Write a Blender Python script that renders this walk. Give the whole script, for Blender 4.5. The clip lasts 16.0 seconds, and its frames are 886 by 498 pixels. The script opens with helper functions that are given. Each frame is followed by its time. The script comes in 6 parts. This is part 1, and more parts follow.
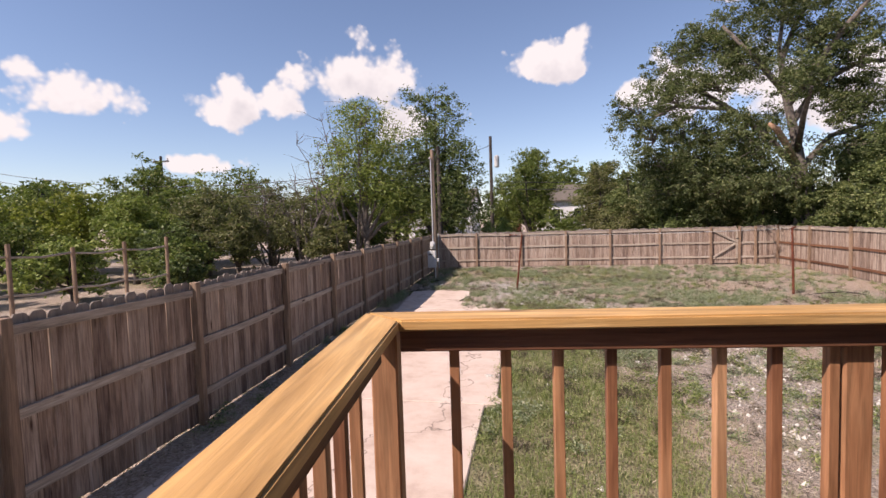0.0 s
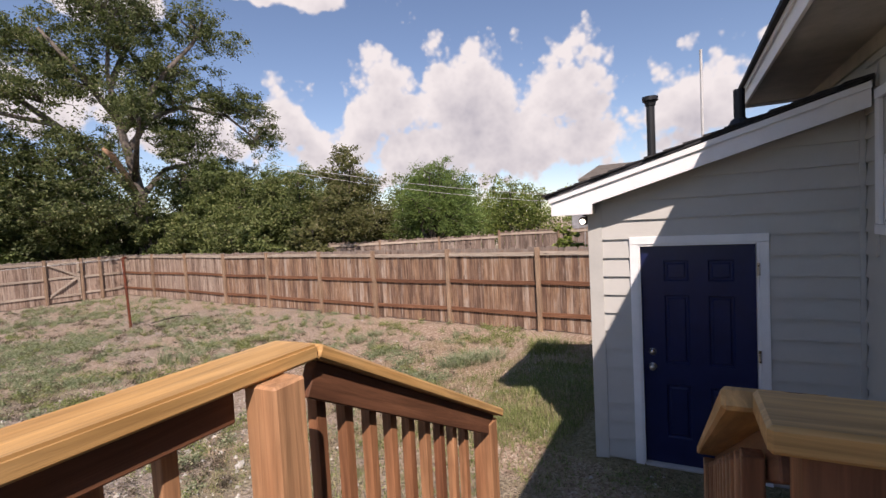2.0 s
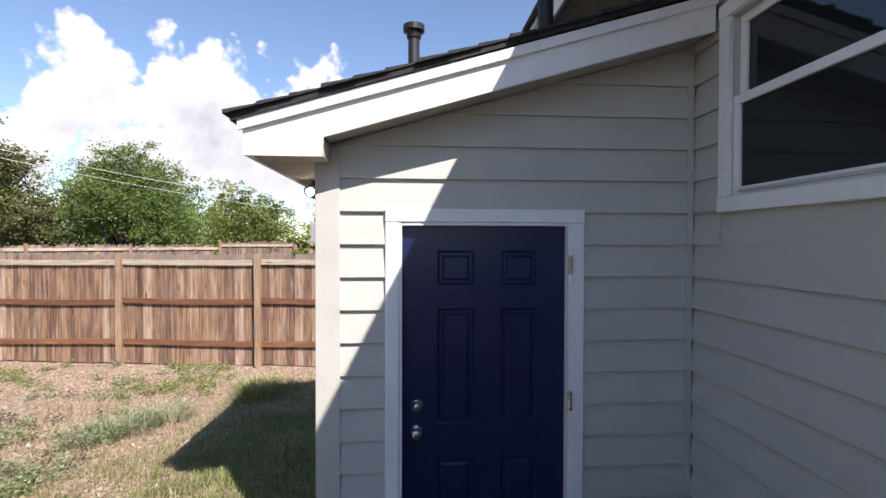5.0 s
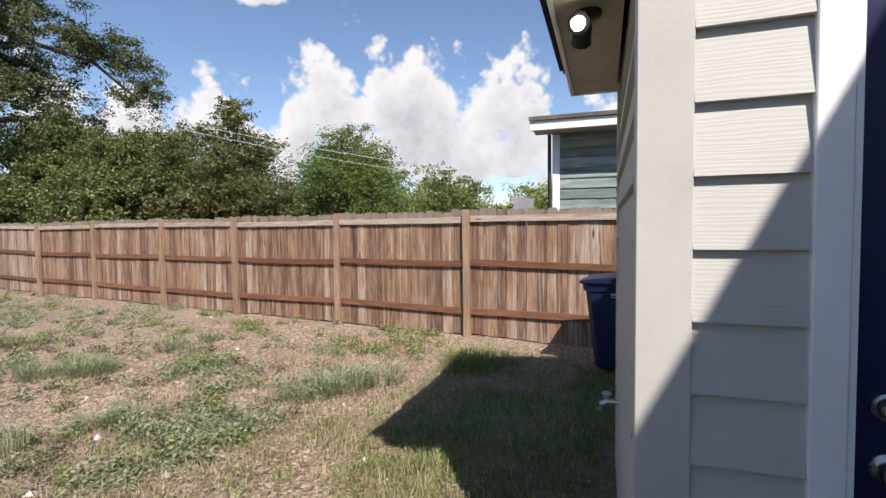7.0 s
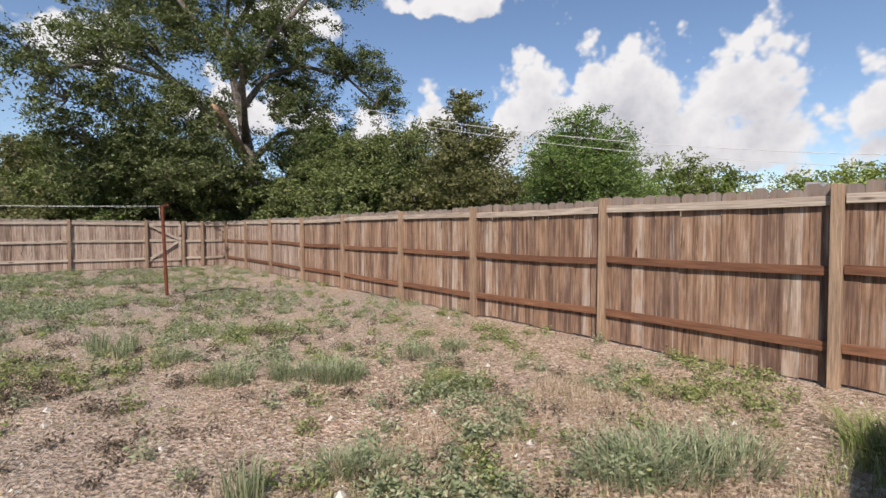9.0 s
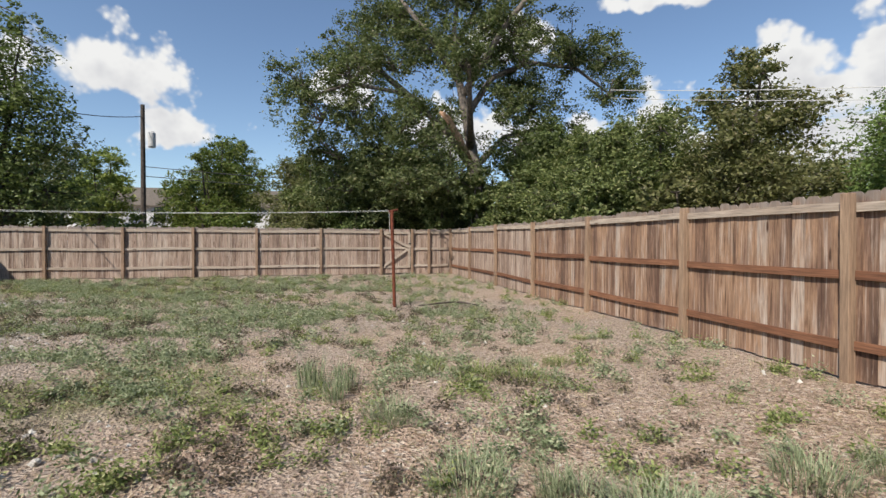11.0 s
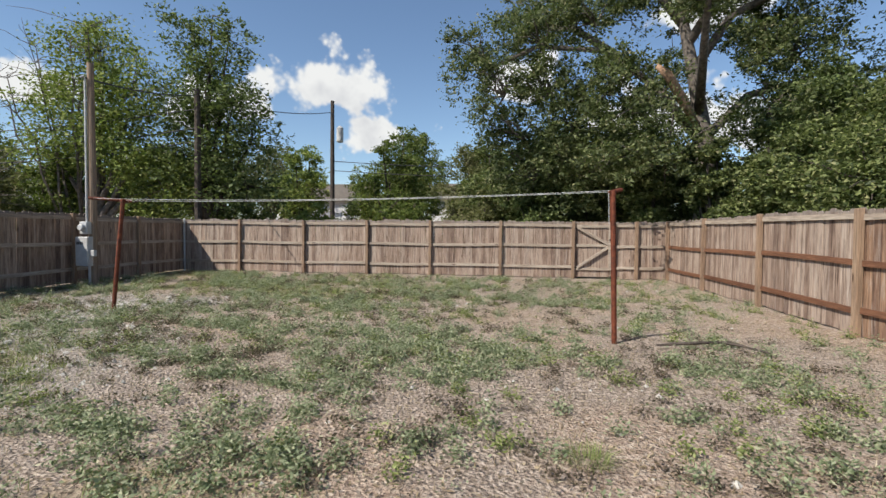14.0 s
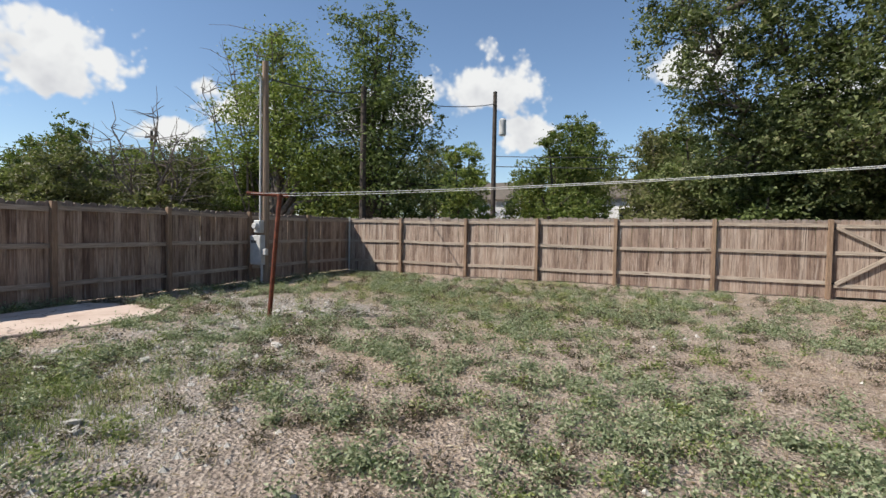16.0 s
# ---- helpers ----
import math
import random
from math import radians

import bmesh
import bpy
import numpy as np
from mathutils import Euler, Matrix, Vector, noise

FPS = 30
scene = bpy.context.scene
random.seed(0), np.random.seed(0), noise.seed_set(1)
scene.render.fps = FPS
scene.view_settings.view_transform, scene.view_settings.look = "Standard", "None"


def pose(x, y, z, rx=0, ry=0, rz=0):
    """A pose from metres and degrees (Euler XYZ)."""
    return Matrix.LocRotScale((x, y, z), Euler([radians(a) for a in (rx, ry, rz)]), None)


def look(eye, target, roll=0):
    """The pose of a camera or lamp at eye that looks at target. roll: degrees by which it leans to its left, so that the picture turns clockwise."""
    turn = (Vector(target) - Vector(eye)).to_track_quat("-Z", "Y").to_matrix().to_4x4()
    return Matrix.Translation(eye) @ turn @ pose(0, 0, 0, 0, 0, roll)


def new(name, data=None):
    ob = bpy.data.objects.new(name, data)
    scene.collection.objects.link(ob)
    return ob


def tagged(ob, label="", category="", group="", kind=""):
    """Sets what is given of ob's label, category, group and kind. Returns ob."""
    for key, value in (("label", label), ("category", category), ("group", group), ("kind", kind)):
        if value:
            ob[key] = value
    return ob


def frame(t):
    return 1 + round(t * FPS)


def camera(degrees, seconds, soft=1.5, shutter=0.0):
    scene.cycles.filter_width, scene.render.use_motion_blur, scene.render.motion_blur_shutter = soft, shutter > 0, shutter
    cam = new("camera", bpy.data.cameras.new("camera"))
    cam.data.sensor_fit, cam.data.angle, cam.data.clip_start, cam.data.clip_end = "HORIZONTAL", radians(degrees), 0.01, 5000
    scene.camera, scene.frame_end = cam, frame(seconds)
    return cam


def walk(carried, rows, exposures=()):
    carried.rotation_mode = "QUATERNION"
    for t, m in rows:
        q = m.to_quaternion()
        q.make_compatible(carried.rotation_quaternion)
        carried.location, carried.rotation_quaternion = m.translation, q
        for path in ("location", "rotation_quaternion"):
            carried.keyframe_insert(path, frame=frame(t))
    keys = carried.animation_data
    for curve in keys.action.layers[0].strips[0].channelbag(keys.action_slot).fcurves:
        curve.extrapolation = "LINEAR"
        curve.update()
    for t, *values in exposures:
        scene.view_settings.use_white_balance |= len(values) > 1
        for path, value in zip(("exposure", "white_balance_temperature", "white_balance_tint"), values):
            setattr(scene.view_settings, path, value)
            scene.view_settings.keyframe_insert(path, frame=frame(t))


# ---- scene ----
cam = camera(86.4, 16.0)
PATH = [
    (0, (0.910, -0.373, 2.462), (0.510, 1.583, 2.347), -1.80),
    (0.5, (1.132, -0.230, 2.462), (1.337, 1.757, 2.365), -3.00),
    (1, (1.640, 0.100, 2.427), (2.498, 1.903, 2.315), -2.75),
    (1.5, (1.900, 0.324, 2.420), (3.250, 1.791, 2.274), -2.17),
    (2, (2.340, 0.506, 2.425), (3.993, 1.626, 2.321), -3.06),
    (2.5, (2.739, 0.661, 2.414), (4.592, 1.410, 2.338), -3.13),
    (3, (3.198, 0.813, 2.397), (5.182, 1.048, 2.309), -3.45),
    (5.5, (4.718, 1.195, 1.921), (6.714, 1.328, 1.900), 0.51),
    (6, (4.991, 1.380, 1.795), (6.935, 1.848, 1.764), 0.68),
    (6.5, (5.245, 1.564, 1.631), (7.063, 2.389, 1.511), -0.48),
    (7, (5.628, 1.804, 1.549), (7.419, 2.691, 1.466), -0.52),
    (7.5, (5.984, 2.026, 1.501), (7.758, 2.946, 1.413), -0.25),
    (8, (6.162, 2.439, 1.429), (7.885, 3.454, 1.373), 0.01),
    (8.5, (6.380, 2.915, 1.430), (7.895, 4.218, 1.348), -0.04),
    (9, (6.481, 3.462, 1.407), (7.741, 5.013, 1.332), 0.01),
    (9.5, (6.514, 4.023, 1.365), (7.568, 5.721, 1.294), 0.51),
    (12, (7.138, 6.867, 1.341), (7.283, 8.862, 1.314), 0.07),
    (12.5, (7.114, 7.395, 1.373), (7.131, 9.394, 1.327), 0.08),
    (13, (7.078, 7.966, 1.379), (7.011, 9.964, 1.336), -1.11),
    (13.5, (7.008, 8.462, 1.385), (6.846, 10.454, 1.306), -0.12),
    (14, (6.864, 9.043, 1.389), (6.606, 11.025, 1.323), 0.56),
    (14.5, (6.708, 9.538, 1.397), (6.190, 11.469, 1.343), 0.09),
    (15, (6.478, 10.054, 1.389), (5.892, 11.965, 1.314), 0.19),
    (15.5, (6.163, 10.516, 1.392), (5.457, 12.384, 1.298), 0.73),
    (16, (5.751, 10.965, 1.391), (4.884, 12.766, 1.317), 0.97),
]
EXPOSURES = [(0, 0.52, 7050, 24), (1.5, 0.51, 7000, 22), (2.2, 0.34, 7000, 22), (3.2, 0.34, 6900, 20), (5.5, 0.99, 6600, 15), (6.5, 0.69, 6600, 14), (8, 0.43, 6700, 14), (12.5, 0.44, 6650, 8), (16, 0.44, 6600, 9)]
walk(cam, [(t, look(eye, target, roll)) for t, eye, target, roll in PATH], EXPOSURES)

# ---- world, sun ----
SUN = Vector((0.709, 0.614, -1.0)).normalized()          # the way the sunlight travels
world = bpy.data.worlds.new("sky")
scene.world = world
world.use_nodes = True


def graph(tree):
    """Short hands for nodes of one node tree."""
    def node(kind, inputs=None, **attrs):
        n = tree.nodes.new(kind)
        for key, value in attrs.items():
            setattr(n, key, value)
        for key, value in (inputs or {}).items():
            if isinstance(value, bpy.types.NodeSocket):
                tree.links.new(value, n.inputs[key])
            else:
                n.inputs[key].default_value = value
        return n
    return node


def build_sky():
    tree = world.node_tree
    tree.nodes.clear()
    node = graph(tree)
    sky = node("ShaderNodeTexSky", sky_type="NISHITA", sun_disc=False, altitude=200, air_density=1.0, dust_density=0.25, ozone_density=3.0)
    sky.sun_elevation = math.asin(-SUN.z)
    sky.sun_rotation = math.atan2(-SUN.x, -SUN.y)
    way = node("ShaderNodeTexCoord").outputs["Generated"]
    xyz = node("ShaderNodeSeparateXYZ", {0: way})
    az = node("ShaderNodeMath", {0: xyz.outputs[0], 1: xyz.outputs[1]}, operation="ARCTAN2").outputs[0]
    el = node("ShaderNodeMath", {0: xyz.outputs[2]}, operation="ARCSINE").outputs[0]
    flat = node("ShaderNodeCombineXYZ", {0: az, 1: el}).outputs[0]
    # cumulus heaps: azimuth, elevation, half width, half height in degrees
    heaps = [(-48.5, 12.4, 7.4, 4.4), (-34.5, 12.6, 5.0, 4.0), (-30, 13.6, 3.6, 4.2), (-22, 16.2, 9.5, 5.4), (2.5, 17.2, 6.4, 4.0), (10.5, 13.4, 3.6, 3.6),
             (-38.5, 6.8, 4.6, 2.0), (17, 13, 7, 6), (50, 13, 8, 9), (60, 14, 10, 9.4), (71, 13, 10, 8.4), (62, 8, 33, 9.5), (46, 9, 9, 7),
             (84, 11, 12, 7), (40, 25, 12, 2.8), (38, 12, 6.5, 5.6), (-66, 14, 8, 7), (-14.5, 10.8, 7, 3.8), (-55, 9.4, 4, 3.0),
             (28, 10, 10, 6), (22, 22, 6, 3.2), (98, 12, 12, 6)]

    def thickness(flat_way, full_way):
        """How far inside a heap a way of looking lies."""
        warp = node("ShaderNodeTexNoise", {"Vector": full_way, "Scale": 7.0, "Detail": 8.0, "Roughness": 0.52}).outputs[0]
        puff = node("ShaderNodeTexVoronoi", {"Vector": full_way, "Scale": 15.0, "Detail": 3.0, "Roughness": 0.6}, feature="SMOOTH_F1").outputs[0]
        best = None
        for a, e, w, h in heaps:
            off = node("ShaderNodeVectorMath", {0: flat_way, 1: (radians(a), radians(e), 0)}, operation="SUBTRACT").outputs[0]
            off = node("ShaderNodeVectorMath", {0: off, 1: (1 / radians(w), 1 / radians(h), 0)}, operation="MULTIPLY").outputs[0]
            axes = node("ShaderNodeSeparateXYZ", {0: off})
            under = node("ShaderNodeMath", {0: axes.outputs[1], 1: -1.8}, operation="MULTIPLY").outputs[0]
            tall = node("ShaderNodeMath", {0: axes.outputs[1], 1: under}, operation="MAXIMUM").outputs[0]      # flat bases
            off = node("ShaderNodeCombineXYZ", {0: axes.outputs[0], 1: tall}).outputs[0]
            far = node("ShaderNodeVectorMath", {0: off}, operation="LENGTH").outputs["Value"]
            best = far if best is None else node("ShaderNodeMath", {0: best, 1: far, 2: 0.3}, operation="SMOOTH_MIN").outputs[0]
        rough = node("ShaderNodeMath", {0: warp, 1: 1.45, 2: -0.725}, operation="MULTIPLY_ADD").outputs[0]
        lump = node("ShaderNodeMath", {0: puff, 1: 0.95, 2: -0.46}, operation="MULTIPLY_ADD").outputs[0]
        edge = node("ShaderNodeMath", {0: best, 1: rough}, operation="ADD").outputs[0]
        edge = node("ShaderNodeMath", {0: edge, 1: lump}, operation="ADD").outputs[0]
        return node("ShaderNodeMath", {0: 1.17, 1: edge}, operation="SUBTRACT").outputs[0]

    here = thickness(flat, way)
    above = thickness(node("ShaderNodeVectorMath", {0: flat, 1: (-0.02, 0.045, 0)}, operation="ADD").outputs[0], node("ShaderNodeVectorMath", {0: way, 1: (-0.02, 0.0, 0.045)}, operation="ADD").outputs[0])
    cover = node("ShaderNodeMapRange", {0: here, 1: -0.06, 2: 0.26}, interpolation_type="SMOOTHSTEP").outputs[0]
    shade = node("ShaderNodeMath", {0: above, 1: 0.55, 2: node("ShaderNodeMath", {0: here, 1: 0.22}, operation="MULTIPLY").outputs[0]}, operation="MULTIPLY_ADD").outputs[0]
    ramp = node("ShaderNodeValToRGB", {0: shade})
    ramp.color_ramp.elements[0].color, ramp.color_ramp.elements[1].color = (0.97, 0.985, 1.0, 1), (0.50, 0.52, 0.60, 1)
    ramp.color_ramp.elements[0].position, ramp.color_ramp.elements[1].position = 0.05, 0.9
    blue = node("ShaderNodeBackground", {"Color": sky.outputs[0], "Strength": SKY})
    white = node("ShaderNodeBackground", {"Color": ramp.outputs[0], "Strength": CLOUD})
    both = node("ShaderNodeMixShader", {0: cover, 1: blue.outputs[0], 2: white.outputs[0]})
    node("ShaderNodeOutputWorld", {0: both.outputs[0]})


SKY, CLOUD = 0.106, 0.66
build_sky()
lamp = bpy.data.lights.new("sun", "SUN")
lamp.energy, lamp.angle, lamp.color = 5.0, radians(0.53), (1.0, 0.94, 0.86)
sun = new("sun", lamp)
sun.matrix_world = look((-20, -12, 30), Vector((-20, -12, 30)) + SUN)


# ---- materials ----
def material(name, build, rough=0.8, metal=0.0, spec=0.3):
    m = bpy.data.materials.new(name)
    m.use_nodes = True
    tree = m.node_tree
    node = graph(tree)
    bsdf = tree.nodes["Principled BSDF"]
    bsdf.inputs["Roughness"].default_value, bsdf.inputs["Metallic"].default_value = rough, metal
    bsdf.inputs["Specular IOR Level"].default_value = spec
    build(node, tree, bsdf)
    return m


def mixed(node, factor, a, b, blend="MIX"):
    n = node("ShaderNodeMix", {0: factor}, data_type="RGBA", blend_type=blend)
    for slot, value in ((6, a), (7, b)):
        if isinstance(value, bpy.types.NodeSocket):
            n.id_data.links.new(value, n.inputs[slot])
        else:
            n.inputs[slot].default_value = (*value, 1)
    return n.outputs[2]


def ramped(node, value, *stops):
    r = node("ShaderNodeValToRGB", {0: value})
    while len(r.color_ramp.elements) < len(stops):
        r.color_ramp.elements.new(0.5)
    for element, (at, colour) in zip(r.color_ramp.elements, stops):
        element.position, element.color = at, (*colour, 1)
    return r.outputs[0]


def relief(node, tree, bsdf, height, distance, strength=1.0):
    tree.links.new(node("ShaderNodeBump", {"Height": height, "Distance": distance, "Strength": strength}).outputs[0], bsdf.inputs["Normal"])


def wood(name, stops, along=2, fine=60.0, rough=0.8, vary=0.5, stains=None, spec=0.25, streaks=0.0, top=0.0):
    """Wood with its grain along one axis; every piece takes a tint of its own."""
    def build(node, tree, bsdf):
        place = node("ShaderNodeTexCoord").outputs["Object"]
        luck = node("ShaderNodeObjectInfo").outputs["Random"]
        shift = node("ShaderNodeMath", {0: luck, 1: 37.0}, operation="MULTIPLY").outputs[0]
        place = node("ShaderNodeVectorMath", {0: place, 1: node("ShaderNodeCombineXYZ", {0: shift, 1: shift, 2: shift}).outputs[0]}, operation="ADD").outputs[0]
        squeeze = [1.0, 1.0, 1.0]
        squeeze[along] = 0.05
        grainy = node("ShaderNodeVectorMath", {0: place, 1: squeeze}, operation="MULTIPLY").outputs[0]
        grain = node("ShaderNodeTexNoise", {"Vector": grainy, "Scale": fine, "Detail": 6.0, "Roughness": 0.65, "Distortion": 0.6}).outputs[0]
        squeeze[along] = 0.22
        broad = node("ShaderNodeVectorMath", {0: place, 1: squeeze}, operation="MULTIPLY").outputs[0]
        patch = node("ShaderNodeTexNoise", {"Vector": broad, "Scale": 7.0, "Detail": 4.0, "Roughness": 0.6}).outputs[0]
        tone = node("ShaderNodeMath", {0: luck, 1: vary, 2: 0.5 - vary / 2}, operation="MULTIPLY_ADD").outputs[0]
        mix = node("ShaderNodeMath", {0: patch, 1: tone}, operation="ADD").outputs[0]
        mix = node("ShaderNodeMath", {0: mix, 1: -0.5}, operation="ADD").outputs[0]
        colour = ramped(node, mix, *stops)
        dark = node("ShaderNodeMapRange", {0: grain, 1: 0.35, 2: 0.68, 3: 0.55, 4: 1.12}).outputs[0]
        colour = mixed(node, 1.0, colour, node("ShaderNodeCombineXYZ", {0: dark, 1: dark, 2: dark}).outputs[0], "MULTIPLY")
        knots = node("ShaderNodeTexVoronoi", {"Vector": broad, "Scale": 5.0}, feature="F1").outputs[0]
        knot = node("ShaderNodeMapRange", {0: knots, 1: 0.10, 2: 0.05}).outputs[0]
        colour = mixed(node, knot, colour, (0.06, 0.03, 0.018))
        if stains:
            streak = node("ShaderNodeMapRange", {0: node("ShaderNodeTexNoise", {"Vector": broad, "Scale": 3.1, "Detail": 5.0, "Roughness": 0.7}).outputs[0], 1: 0.52, 2: 0.72, 4: 0.75}).outputs[0]
            colour = mixed(node, streak, colour, stains)
        if streaks:
            squeeze[along] = 0.035
            run = node("ShaderNodeVectorMath", {0: place, 1: squeeze}, operation="MULTIPLY").outputs[0]
            weather = node("ShaderNodeTexNoise", {"Vector": run, "Scale": 17.0, "Detail": 6.0, "Roughness": 0.68, "Distortion": 1.4}).outputs[0]
            pale = node("ShaderNodeMapRange", {0: weather, 1: 0.55, 2: 0.72, 4: streaks}).outputs[0]
            colour = mixed(node, pale, colour, (0.50, 0.43, 0.37))
            deep = node("ShaderNodeMapRange", {0: weather, 1: 0.47, 2: 0.33, 4: streaks * 1.2}).outputs[0]
            colour = mixed(node, deep, colour, (0.06, 0.032, 0.022))
        if top:                                          # silvered board heads, above the upper rail
            high = node("ShaderNodeSeparateXYZ", {0: node("ShaderNodeTexCoord").outputs["Object"]}).outputs[2]
            high = node("ShaderNodeMath", {0: patch, 1: 0.35, 2: high}, operation="MULTIPLY_ADD").outputs[0]
            silver = node("ShaderNodeMapRange", {0: high, 1: top + 0.13, 2: top + 0.23, 4: 0.7}).outputs[0]
            colour = mixed(node, silver, colour, (0.20, 0.175, 0.155))
        tree.links.new(colour, bsdf.inputs["Base Color"])
        relief(node, tree, bsdf, grain, 0.003, 0.7)
    return material(name, build, rough, spec=spec)


def plain(name, colour, rough=0.6, metal=0.0, vary=0.12, scale=6.0, bump=0.0, spec=0.4, fine=90.0):
    """Paint, metal or plastic with faint blotches, dirt and a fine relief."""
    def build(node, tree, bsdf):
        place = node("ShaderNodeTexCoord").outputs["Object"]
        blot = node("ShaderNodeTexNoise", {"Vector": place, "Scale": scale, "Detail": 6.0, "Roughness": 0.65}).outputs[0]
        dark = tuple(c * (1 - vary * 1.6) for c in colour)
        light = tuple(min(1, c * (1 + vary)) for c in colour)
        tree.links.new(ramped(node, blot, (0.3, dark), (0.7, light)), bsdf.inputs["Base Color"])
        tree.links.new(node("ShaderNodeMapRange", {0: blot, 3: rough - 0.1, 4: min(1, rough + 0.1)}).outputs[0], bsdf.inputs["Roughness"])
        if bump:
            relief(node, tree, bsdf, node("ShaderNodeTexNoise", {"Vector": place, "Scale": fine, "Detail": 4.0}).outputs[0], bump)
    return material(name, build, rough, metal, spec)


def leafy(name, dark, light, dry=None):
    """Leaves, lit through as well as on their face; each leaf has a tint of its own."""
    m = bpy.data.materials.new(name)
    m.use_nodes = True
    tree = m.node_tree
    tree.nodes.clear()
    node = graph(tree)
    luck = node("ShaderNodeNewGeometry").outputs["Random Per Island"]
    stops = [(0.0, dark), (0.85, light)] + ([(1.0, dry)] if dry else [])
    colour = ramped(node, luck, *stops)
    face = node("ShaderNodeBsdfPrincipled", {"Base Color": colour, "Roughness": 0.55, "Specular IOR Level": 0.3})
    back = node("ShaderNodeBsdfTranslucent", {0: mixed(node, 0.5, colour, (0.10, 0.16, 0.02))})
    both = node("ShaderNodeMixShader", {0: 0.36, 1: face.outputs[0], 2: back.outputs[0]})
    node("ShaderNodeOutputMaterial", {0: both.outputs[0]})
    return m


CEDAR = [(0.10, (0.08, 0.048, 0.036)), (0.34, (0.215, 0.132, 0.092)), (0.58, (0.35, 0.215, 0.135)), (0.84, (0.46, 0.38, 0.315))]
GREYED = [(0.15, (0.14, 0.09, 0.068)), (0.45, (0.33, 0.228, 0.168)), (0.85, (0.50, 0.385, 0.30))]
m_picket = wood("weathered_cedar", CEDAR, vary=0.5, stains=(0.11, 0.06, 0.042), streaks=0.75, top=1.70)
m_picket_back = wood("sunbleached_cedar", [(0.12, (0.17, 0.115, 0.09)), (0.45, (0.36, 0.26, 0.20)), (0.85, (0.47, 0.38, 0.31))], vary=0.55, stains=(0.13, 0.085, 0.066), streaks=0.8, top=1.70)
m_picket_grey = wood("greyed_cedar", GREYED, vary=0.6, stains=(0.10, 0.07, 0.055), streaks=0.6, top=1.70)
m_picket_old = wood("old_dark_cedar", [(0.15, (0.10, 0.075, 0.062)), (0.45, (0.21, 0.155, 0.125)), (0.85, (0.34, 0.28, 0.235))], vary=0.5, stains=(0.09, 0.065, 0.055), streaks=0.6)
m_post = wood("fence_post_wood", [(0.2, (0.22, 0.145, 0.10)), (0.8, (0.41, 0.285, 0.19))], vary=0.3)
m_rail_top = wood("bleached_rail_wood", [(0.2, (0.34, 0.27, 0.21)), (0.8, (0.52, 0.44, 0.36))], along=0, vary=0.3)
m_rail_red = wood("reddish_rail_wood", [(0.2, (0.13, 0.058, 0.034)), (0.8, (0.26, 0.125, 0.07))], along=0, vary=0.3)
m_cap = wood("new_pine", [(0.2, (0.46, 0.245, 0.08)), (0.5, (0.58, 0.34, 0.13)), (0.8, (0.67, 0.44, 0.21))], along=0, fine=34.0, rough=0.55, vary=0.15, spec=0.35)
m_stain = wood("stained_pine", [(0.2, (0.22, 0.092, 0.048)), (0.5, (0.36, 0.17, 0.085)), (0.8, (0.52, 0.29, 0.155))], fine=40.0, rough=0.6, vary=0.45)
m_stain_x = wood("stained_pine_rail", [(0.2, (0.13, 0.055, 0.032)), (0.85, (0.26, 0.12, 0.065))], along=0, fine=40.0, rough=0.6, vary=0.2)
m_deck = wood("deck_boards", [(0.2, (0.24, 0.16, 0.10)), (0.85, (0.42, 0.31, 0.21))], along=0, rough=0.75, vary=0.3)
m_pole = wood("old_pole_wood", [(0.2, (0.20, 0.14, 0.10)), (0.85, (0.38, 0.28, 0.20))], fine=30.0, vary=0.1)
m_osb = plain("weathered_chipboard", (0.36, 0.31, 0.27), 0.9, vary=0.35, scale=28.0)
m_oldpaint = wood("peeling_green_paint", [(0.25, (0.16, 0.20, 0.19)), (0.55, (0.30, 0.36, 0.35)), (0.8, (0.46, 0.44, 0.41))], along=1, fine=18.0, vary=0.5)


def build_siding(node, tree, bsdf):
    place = node("ShaderNodeTexCoord").outputs["Object"]
    luck = node("ShaderNodeObjectInfo").outputs["Random"]
    shift = node("ShaderNodeMath", {0: luck, 1: 23.0}, operation="MULTIPLY").outputs[0]
    place = node("ShaderNodeVectorMath", {0: place, 1: node("ShaderNodeCombineXYZ", {0: 0.0, 1: 0.0, 2: shift}).outputs[0]}, operation="ADD").outputs[0]
    long = node("ShaderNodeVectorMath", {0: place, 1: (0.10, 0.10, 1.0)}, operation="MULTIPLY").outputs[0]
    grain = node("ShaderNodeTexWave", {"Vector": long, "Scale": 30.0, "Distortion": 14.0, "Detail": 4.0, "Detail Scale": 0.8}, bands_direction="Z").outputs[1]
    blot = node("ShaderNodeTexNoise", {"Vector": place, "Scale": 2.2, "Detail": 6.0, "Roughness": 0.7}).outputs[0]
    tree.links.new(ramped(node, blot, (0.25, (0.44, 0.435, 0.41)), (0.75, (0.50, 0.495, 0.465))), bsdf.inputs["Base Color"])
    relief(node, tree, bsdf, grain, 0.0012, 0.25)


